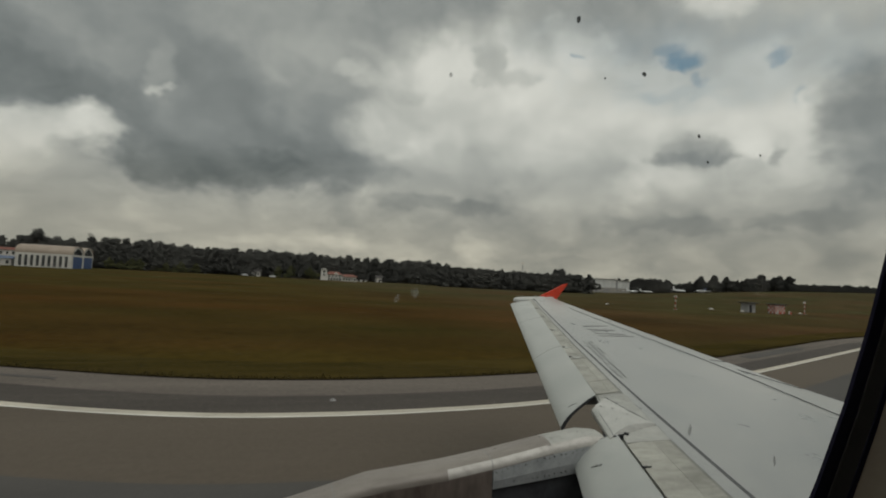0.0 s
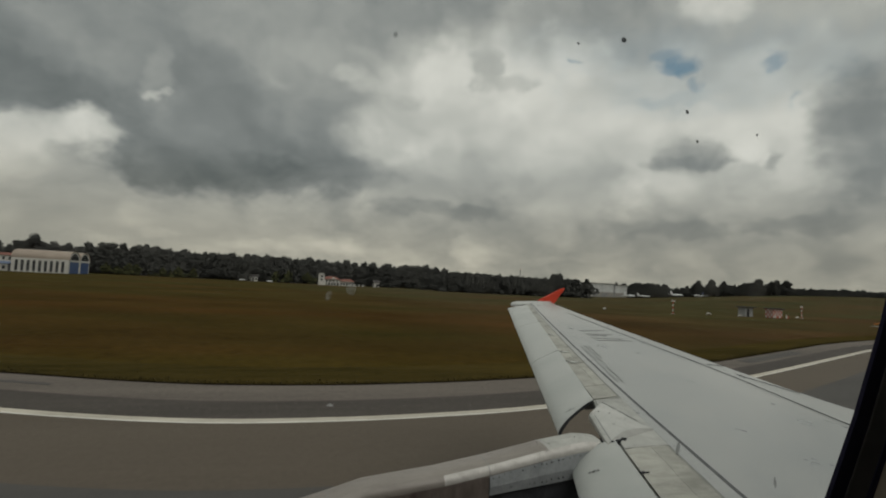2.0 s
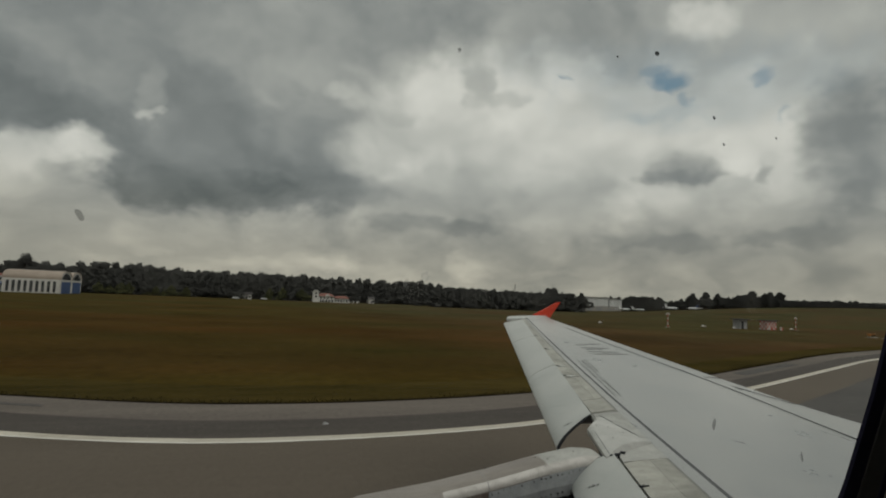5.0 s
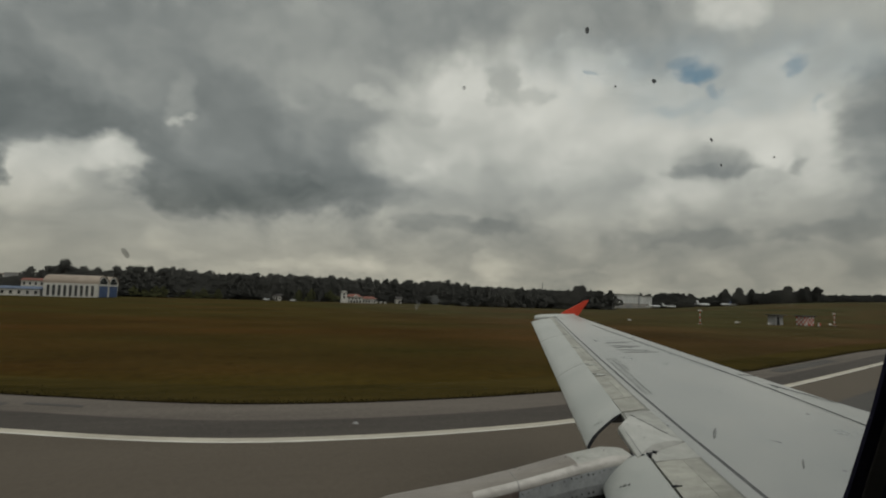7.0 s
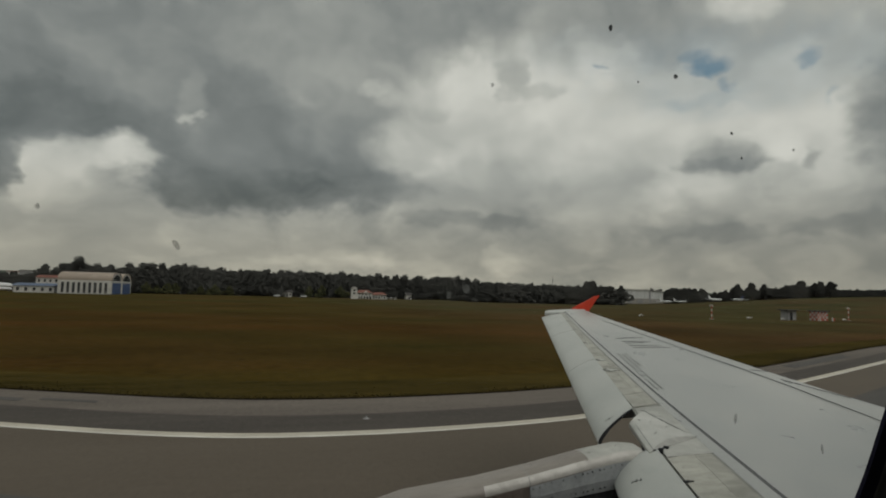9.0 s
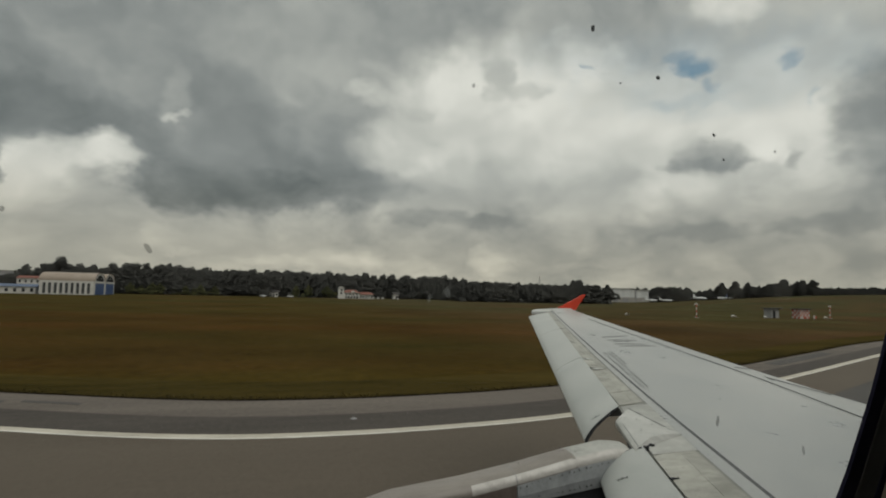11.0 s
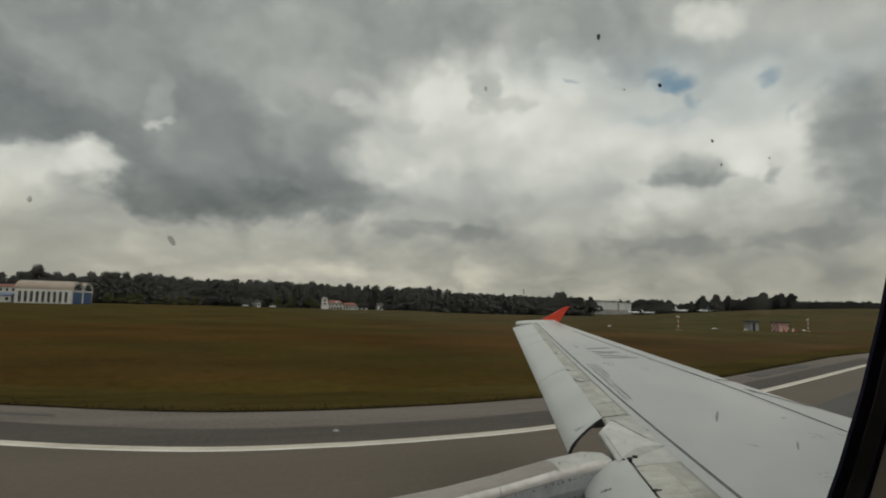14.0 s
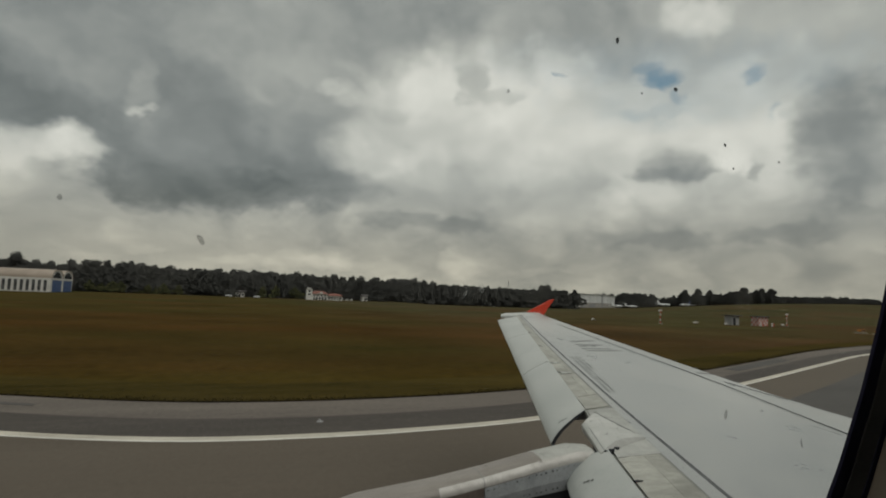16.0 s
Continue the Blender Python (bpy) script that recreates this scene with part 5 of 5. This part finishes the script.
build_small_house((88, 418, rise(88, 418)), 4)


# ---- glide path station on the grass: chequered hut, shed, masts ----
def build_checker_hut(at):
    ob = thing("checkered_hut", "small hut painted in red and white squares", "hut", at)
    W, D, H, n = 3.4, 2.4, 2.4, 6
    part("body", box(0.02, W - 0.02, 0.02, D - 0.02, 0, H), CHECK_WHITE, ob)
    step_x, step_z = W / n, H / 4
    for i in range(n):
        for j in range(4):
            mat = CHECK_RED if (i + j) % 2 else CHECK_WHITE
            part("painted_square", box(i * step_x + 0.01, (i + 1) * step_x - 0.01, -0.02, 0.03, j * step_z + 0.01, (j + 1) * step_z - 0.01), mat, ob)
    for i in range(4):
        for j in range(4):
            mat = CHECK_RED if (i + j) % 2 == 0 else CHECK_WHITE
            part("painted_square", box(-0.02, 0.03, i * D / 4 + 0.01, (i + 1) * D / 4 - 0.01, j * step_z + 0.01, (j + 1) * step_z - 0.01), mat, ob)
    part("roof", box(-0.4, W + 0.5, -0.4, D + 0.4, H, H + 0.22, 0.03), DARK_ROOF, ob, "flat dark roof")
    for i, x in enumerate((-1.0, -0.55, 3.0, 3.5)):
        part("low_board", box(x, x + 0.42, -1.6, -1.45, 0, 0.75 if i % 2 else 0.95), CHECK_RED if i % 2 else CHECK_WHITE, ob)
    return ob


def build_shed(at):
    ob = thing("equipment_shed", "grey plastered equipment shed with a dark flat roof", "shed", at)
    part("wall", box(0, 2.6, 0, 2.4, 0, 2.5), GREY_WALL, ob)
    part("roof", box(-0.6, 3.3, -0.6, 2.9, 2.5, 2.72, 0.03), DARK_ROOF, ob)
    door = part("door", box(0.5, 1.35, -0.06, 0.02, 0, 2.05), WINDOW_DARK, ob, "dark open doorway")
    part("lintel", box(0.4, 1.45, -0.08, 0.02, 2.05, 2.15), CONCRETE, door)


def build_striped_mast(at, height):
    ob = thing("marker_mast", "short red and white banded mast", "mast", at, group="banded masts")
    n = 5
    for k in range(n):
        part("band", cone(0.13, 0.13, height / n, (0, 0, k * height / n), sides=12), CHECK_WHITE if k % 2 else CHECK_RED, ob)
    part("base", box(-0.4, 0.4, -0.4, 0.4, 0, 0.12), CONCRETE, ob)
    part("crossarm", box(-0.55, 0.55, -0.06, 0.06, height - 0.1, height + 0.08), CHECK_WHITE, ob)
    part("lamp", cone(0.16, 0.10, 0.3, (0.2, 0, height + 0.08), sides=10), CHECK_WHITE, ob)
    part("lamp", cone(0.16, 0.10, 0.3, (-0.3, 0, height + 0.08), sides=10), CHECK_WHITE, ob)


build_checker_hut((136.0, 120, rise(137, 121)))
build_shed((128.5, 122, rise(129, 123)))
build_striped_mast((101.0, 118, rise(101, 118)), 3.2)
build_striped_mast((149.0, 122, rise(149, 122)), 3.2)


def build_marker(at, w):
    ob = thing("ground_marker", "low white marker board lying in the grass", "marker", at, group="grass markers")
    part("board", prism([(-w / 2, 0.3), (w / 2, 0.3), (w / 2 - 0.2, 0.42), (0, 0.62), (-w / 2 + 0.2, 0.42)], 0.5, "y", -0.25), CHECK_WHITE, ob)
    for x in (-w * 0.35, w * 0.35):
        part("leg", cone(0.05, 0.05, 0.32, (x, 0, 0), sides=8), STEEL, ob)


for x, y, w in ((118.0, 124, 1.6), (123.5, 119, 1.3), (145.0, 120, 1.0), (88, 128, 1.0)):
    build_marker((x, y, rise(x, y)), w)


def build_slope_light(at):
    """One unit of the glide slope lights: an orange box with a dark glass front on short legs, over a concrete pad."""
    ob = thing("slope_light", "orange glide slope light box on a concrete pad", "runway light", at, group="glide slope lights")
    part("pad", box(-1.1, 1.1, -0.9, 0.9, 0, 0.08, 0.02), CONCRETE, ob, "pale concrete pad")
    for x in (-0.4, 0.4):
        for y in (-0.3, 0.3):
            part("leg", cone(0.035, 0.035, 0.34, (x, y, 0.08), sides=8), STEEL, ob)
    part("housing", box(-0.6, 0.6, -0.45, 0.45, 0.40, 0.78, 0.05), ORANGE, ob, "weathered orange housing")
    part("glass", box(-0.52, 0.52, -0.475, -0.44, 0.47, 0.70), WINDOW_DARK, ob, "dark glass front")
    part("hood", box(-0.66, 0.66, -0.62, 0.2, 0.78, 0.81), ORANGE, ob)


for k in range(4):
    x, y = 132.0 + 1.6 * k, 78.0 + 5.0 * k
    build_slope_light((x, y, rise(x, y)))


# ---- parked jets ----
def build_jet(at, turn, length, rear_engines, tail_mat):
    ob = thing("parked_jet", "white jet airliner parked by the hangars", "aircraft", at, turn, group="parked jets")
    r = length * 0.052
    zc = r * 2.1
    stations = [(0, 0.05, -0.1), (0.02, 0.4, -0.08), (0.06, 0.75, -0.04), (0.12, 0.97, 0), (0.2, 1, 0), (0.68, 1, 0), (0.8, 0.85, 0.12), (0.92, 0.45, 0.42), (1.0, 0.12, 0.6)]
    rings = []
    for q, s, up in stations:
        rings.append([(q * length, r * s * math.sin(k / 16 * 6.2832), zc + r * up + r * s * math.cos(k / 16 * 6.2832)) for k in range(16)])
    body = part("fuselage", loft(rings), JET_WHITE, ob, smooth=True)
    for k in range(14):
        part("cabin_window", box(length * (0.16 + 0.04 * k), length * (0.16 + 0.04 * k) + 0.35, -r - 0.02, -r * 0.96, zc + 0.2, zc + 0.55), WINDOW_DARK, body)
    for s in (-1, 1):
        outline = [(0.40, 0.0), (0.55, 0.0), (0.66, 0.46), (0.62, 0.46)]
        part("wing", loft([[(x * length, s * y * length, zc - r * 0.6 + dz + y * length * 0.09) for x, y in outline] for dz in (-0.12, 0.12)]), JET_WHITE, ob)
        tz = zc + r * 0.7 + (length * 0.16 if rear_engines else 0)
        stab = [(0.90, 0.0), (0.99, 0.0), (1.03, 0.17), (0.99, 0.17)]
        part("tailplane", loft([[((x + (0.06 if rear_engines else 0)) * length, s * y * length, tz + dz) for x, y in stab] for dz in (-0.08, 0.08)]), JET_WHITE, ob)
        ex, ey, ez = (0.70, r * 1.5, zc + r * 0.4) if rear_engines else (0.38, length * 0.17, zc - r * 0.95)
        rr = r * 0.42
        part("engine", loft([[(x * length, s * ey + rr * f * math.sin(k / 12 * 6.2832), ez + rr * f * math.cos(k / 12 * 6.2832)) for k in range(12)] for x, f in ((ex, 0.85), (ex + 0.02, 1), (ex + 0.07, 1), (ex + 0.12, 0.6))]), STEEL, ob, smooth=True)
        part("wheel", cone(r * 0.32, r * 0.32, 0.5, (length * 0.53, s * r * 0.9 + 0.25, r * 0.32), (90, 0, 0), 12), TYRE, ob)
        part("gear_leg", cone(0.16, 0.16, zc - r * 0.9, (length * 0.53, s * r * 0.9, r * 0.3), sides=8), STEEL, ob)
    part("fin", prism([(0.80 * length, zc + r * 0.6), (0.93 * length, zc + r * 0.6 + length * 0.17), (1.03 * length, zc + r * 0.6 + length * 0.17), (0.98 * length, zc + r * 0.6)], 0.3, "y", -0.15), tail_mat, ob)
    part("nose_wheel", cone(r * 0.25, r * 0.25, 0.4, (length * 0.1, 0.2, r * 0.25), (90, 0, 0), 12), TYRE, ob)
    part("nose_leg", cone(0.12, 0.12, zc - r * 0.9, (length * 0.1, 0, r * 0.25), sides=8), STEEL, ob)
    return ob


for x, y, turn, length, rear, tail in ((-152, 392, 184, 30, True, JET_WHITE), (-141, 362, 200, 15, True, JET_WHITE), (322, 424, 200, 17, True, JET_WHITE), (333, 418, 170, 12, True, JET_WHITE), (374, 424, 190, 17, False, JET_WHITE), (388, 426, 20, 17, False, JET_BLUE)):
    build_jet((x, y, rise(x, y)), turn, length, rear, tail)


# ---- woods ----
def leaf_cloud(rng, lobes, count, size):
    """Small tilted leaf clumps spread over lobes of (x, y, z, rx, rz): an uneven crown with gaps."""
    weights = np.array([l[3] ** 2 for l in lobes])
    pick = rng.choice(len(lobes), count, p=weights / weights.sum())
    l = np.array(lobes)[pick]
    d = rng.normal(size=(count, 3))
    d /= np.linalg.norm(d, axis=1)[:, None]
    rad = rng.uniform(0.72, 1.05, count)[:, None]
    centre = l[:, :3] + d * rad * np.stack([l[:, 3], l[:, 3], l[:, 4]], 1)
    a, b = rng.normal(size=(count, 3)), rng.normal(size=(count, 3))
    a /= np.linalg.norm(a, axis=1)[:, None]
    b -= (a * b).sum(1)[:, None] * a
    b /= np.linalg.norm(b, axis=1)[:, None]
    s = rng.uniform(0.55, 1.25, (count, 1)) * size
    return np.stack([centre - a * s - b * s * 0.6, centre + a * s * 0.9 - b * s * 0.5, centre + a * s + b * s * 0.6, centre - a * s * 0.8 + b * s * 0.7], 1)


def block_faces():
    """The 24 four-sided faces of a small ball, used as the heart of a clump of leaves."""
    quads = []
    for axis in range(3):
        for side in (-1, 1):
            for a in (-1, 0):
                for b in (-1, 0):
                    face = []
                    for da, db in ((0, 0), (1, 0), (1, 1), (0, 1)):
                        p = [0.0, 0.0, 0.0]
                        p[axis], p[(axis + 1) % 3], p[(axis + 2) % 3] = side, a + da, b + db
                        n = math.sqrt(sum(c * c for c in p))
                        face.append([c / n for c in p])
                    quads.append(face)
    return np.array(quads)


BALL = block_faces()


def leaf_hearts(rng, lobes):
    """A rough solid heart for every lobe, so that the sky does not show through the middle of a crown."""
    l = np.array(lobes)
    size = np.stack([l[:, 3], l[:, 3], l[:, 4]], 1) * 0.74
    quads = l[:, None, None, :3] + BALL[None] * size[:, None, None, :]
    return quads.reshape(-1, 4, 3)


def tree_lobes(rng, x, y, z, h, spread, slim):
    lobes = []
    for k in range(rng.integers(13, 19)):
        q = rng.uniform(0.25, 0.92)
        r = spread * rng.uniform(0.20, 0.36) * (1.15 - 0.5 * q)
        ang, off = rng.uniform(0, 6.283), spread * rng.uniform(0.15, 0.85) * (1.1 - 0.7 * q)
        lobes.append((x + off * math.cos(ang), y + off * math.sin(ang), z + h * q, r, r * rng.uniform(0.6, 0.95) * slim))
    lobes.append((x, y, z + h * 0.92, spread * 0.3, spread * 0.28))
    return lobes


def quads_mesh(name, quads, mat):
    me = bpy.data.meshes.new(name)
    n = len(quads)
    me.vertices.add(n * 4)
    me.vertices.foreach_set("co", quads.astype(np.float32).ravel())
    me.loops.add(n * 4)
    me.loops.foreach_set("vertex_index", np.arange(n * 4, dtype=np.int32))
    me.polygons.add(n)
    me.polygons.foreach_set("loop_start", np.arange(0, n * 4, 4, dtype=np.int32))
    me.update(calc_edges=True)
    me.materials.append(mat)
    return me


def build_forest(label, seed, spots, mat, count=720, size=0.78, low=0.45):
    rng = np.random.default_rng(seed)
    clouds, trunks = [], bmesh.new()
    for x, y, h in spots:
        z = rise(x, y)
        spread = h * rng.uniform(0.36, 0.50)
        lobes = tree_lobes(rng, x, y, z, h, spread, 1.1)
        # sprays that fill the crown between its lobes
        fill = [(x, y, z + h * 0.56, spread * 0.92, h * 0.33)]
        clouds += [leaf_cloud(rng, lobes + fill, count, size), leaf_hearts(rng, lobes)]
        # undergrowth that closes the foot of the wood
        foot = [(x + rng.normal(0, 3), y - rng.uniform(0, 3), z + h * rng.uniform(0.05, low), spread * 0.8, h * 0.16) for _ in range(3)]
        clouds.append(leaf_cloud(rng, foot, count // 2, size))
        cone(0.28, 0.14, h * 0.75, (x, y, z), sides=5, bm=trunks)
    me = quads_mesh("woods", np.concatenate(clouds), mat)
    ob = tagged(new("woods", me), label, "trees", kind="stuff")
    me2 = bake("trunks", trunks, BARK)
    tagged(new("wood_trunks", me2), "bare dark trunks inside the wood", "trees", kind="stuff")
    return ob


def belt(seed, x0, x1, y0, y1, rows, step, h, vary=0.18, h_end=None):
    """Places and heights of the trees of a wood, h tall at x0 and h_end at x1."""
    rng = random.Random(seed)
    spots = []
    for j in range(rows):
        y = y0 + (y1 - y0) * j / max(1, rows - 1)
        x = x0 + step * 0.5 * (j % 2)
        while x < x1:
            swell = (1 + ((h_end or h) / h - 1) * (x - x0) / (x1 - x0)) * (1 + 0.07 * math.sin(x * 0.021 + seed) + 0.06 * math.sin(x * 0.067 + 2 * seed))
            spots.append((x + rng.uniform(-0.3, 0.3) * step, y + rng.uniform(-4, 4), h * swell * rng.uniform(1 - vary, 1 + vary * 0.6)))
            x += step
    return spots


build_forest("dense dark green wood behind the villa and hangar", 11, belt(1, -460, -150, 432, 486, 4, 7.0, 10.0, 0.13, 12.0) + belt(41, -150, 20, 432, 486, 4, 7.0, 18.0, 0.12, 18.5) + belt(31, 20, 240, 432, 486, 4, 7.0, 18.0, 0.12, 14.0), LEAF, 760, 0.72)
build_forest("dark wood close behind the grass", 12, belt(2, 124, 231, 354, 394, 5, 6.5, 12.3, 0.10) + belt(21, 337, 370, 436, 450, 4, 5.5, 12.0, 0.06), LEAF)
build_forest("wooded rise beyond the metal hangar", 13, belt(3, 85, 410, 548, 602, 4, 7.5, 15, 0.13), LEAF, 560, 0.85)
build_forest("low far wood along the airfield boundary", 14, belt(4, 455, 1150, 600, 660, 3, 9, 9), LEAF, 380, 0.9)
build_forest("lighter olive trees at the edge of the wood", 15, belt(5, -88, -38, 416, 428, 2, 11, 7) + belt(6, 16, 44, 420, 428, 1, 12, 8), LEAF_OLIVE, 420, 0.5)


def build_tree(at, h, seed, slim=1.0):
    """One eucalyptus-like tree: forked tapered trunk, limbs, and an open crown."""
    rng = np.random.default_rng(seed)
    ob = thing("tree", "tall dark broad-crowned tree standing clear of the wood", "tree", at, group="trees along the far boundary")
    lobes = tree_lobes(rng, 0, 0, 0, h, h * 0.54, slim) + tree_lobes(rng, 0, 0, 0, h * 0.94, h * 0.46, slim)
    bm = cone(0.45, 0.16, h * 0.8, sides=8)
    for lx, ly, lz, r, _ in lobes[:-1]:
        base = Vector((0, 0, lz * 0.55))
        end = Vector((lx, ly, lz))
        d = end - base
        q = d.to_track_quat("Z", "Y").to_euler()
        cone(0.16, 0.05, d.length, tuple(base), tuple(math.degrees(a) for a in q), 6, bm)
    part("trunk", bm, BARK, ob)
    part("crown", quads_mesh("crown", np.concatenate([leaf_cloud(rng, lobes, 3000, 0.50), leaf_hearts(rng, lobes)]), LEAF), LEAF, ob)


tree_rows = [(404, 440, 13), (411, 446, 15), (419, 438, 15), (427, 446, 16), (436, 440, 14), (445, 442, 10), (459, 440, 11), (468, 446, 13), (478, 440, 16), (487, 446, 17), (497, 440, 14), (508, 444, 15.5), (516, 440, 15), (528, 446, 9), (545, 450, 7.5), (570, 448, 7), (600, 452, 7)]
for k, (x, y, h) in enumerate(tree_rows):
    build_tree((x, y, rise(x, y)), h, 100 + k)
build_forest("dense copse below the tall boundary trees", 16, belt(7, 404, 446, 448, 468, 3, 6.5, 10.5) + belt(9, 457, 520, 446, 470, 4, 6, 12.0) + belt(8, 520, 700, 450, 476, 4, 6, 7.5), LEAF, 560, 0.72)
for k, (x, y, h) in enumerate(((-129, 424, 22), (-120, 430, 18), (226, 398, 16), (233, 402, 17))):
    build_tree((x, y, rise(x, y)), h, 130 + k)


# four pale letters too far off to read, lying on the slope before the villa
def build_letters(x, y, turn=0):
    ob = thing("ground_letters", "row of white block letters set in the grass", "sign", (x, y, rise(x, y)), turn)
    for k in range(4):
        bm = box(-0.8, 0.8, -0.15, 0.15, 0.35, 0.75, 0.05)
        box(-0.8, -0.4, -0.15, 0.15, 0.0, 1.5, 0.05, bm)
        box(-0.8, 0.8, -0.15, 0.15, 1.1, 1.5, 0.05, bm)
        bm.transform(pose(2.9 * k, 0, 0))
        part("letter_bar", bm, WHITE, ob)


build_letters(62.8, 374)


# ---- far hills, mast and town ----
def build_hill(name, label, x0, x1, y, depth, height, seed):
    xs = np.linspace(x0, x1, 90)
    verts, faces = [], []
    for j, q in enumerate((0, 0.25, 0.5, 0.75, 1.0)):
        for x in xs:
            env = math.sin(math.pi * (x - x0) / (x1 - x0)) ** 0.6
            z = height * math.sin(math.pi * 0.5 * min(1, q * 1.6)) * env * (0.8 + 0.35 * noise.noise((x * 0.004, seed, 0))) + 2.2 * noise.noise((x * 0.05, q * 3, seed)) * (q > 0)
            verts.append((x, y + depth * q, z - (6 if q == 0 else 0)))
    n = len(xs)
    for j in range(4):
        for i in range(n - 1):
            faces.append((j * n + i, j * n + i + 1, (j + 1) * n + i + 1, (j + 1) * n + i))
    tagged(new(name, from_lists(name, verts, faces, HILL, True)), label, "hill", kind="structure")


build_hill("hill", "far wooded ridge under the clouds", 250, 2000, 1150, 500, 34, 3.0)
build_hill("hill", "far low hazy ridge on the horizon", 1200, 4200, 1900, 500, 30, 5.0)
build_hill("hill", "far wooded slope beyond the town", -1700, 300, 900, 400, 34, 8.0)


def build_radio_mast(at, height):
    ob = thing("radio_mast", "thin lattice radio mast on the far ridge", "mast", at)
    for dx, dy in ((-1, -1), (1, -1), (1, 1), (-1, 1)):
        part("leg", loft([[(dx * s + a, dy * s + b, z) for a, b in ((-0.18, -0.18), (0.18, -0.18), (0.18, 0.18), (-0.18, 0.18))] for s, z in ((1.6, 0), (0.5, height))]), STEEL, ob)
    for k in range(8):
        z = height * (k + 0.5) / 8
        s = 1.6 - 1.1 * z / height
        part("brace", box(-s, s, -s, s, z, z + 0.25), STEEL, ob)
    part("antenna", cone(0.25, 0.08, height * 0.25, (0, 0, height), sides=8), CHECK_RED, ob)


build_radio_mast((668, 1350, 22), 32)


def build_town():
    rng = random.Random(9)
    for k in range(16):
        x = -600 + 27 * k + rng.uniform(-8, 8)
        y = rng.uniform(700, 800)
        w, h = rng.uniform(10, 20), rng.uniform(4, 8)
        ob = thing("town_building", "pale distant town building above the trees", "building", (x, y, 13 + rng.uniform(-2, 2)), group="far town")
        part("wall", box(0, w, 0, 10, -22, h), WHITE if k % 3 else GREY_WALL, ob)
        part("roof", box(-0.4, w + 0.4, -0.4, 10.4, h, h + 0.7), TILE_RED if k % 2 else CONCRETE, ob)
        for i in range(int(w / 4)):
            for j in range(max(1, int(h / 4))):
                part("window", box(1 + 4 * i, 2.8 + 4 * i, -0.08, 0.05, 1.2 + 3.6 * j, 2.9 + 3.6 * j), WINDOW_DARK, ob)


build_town()
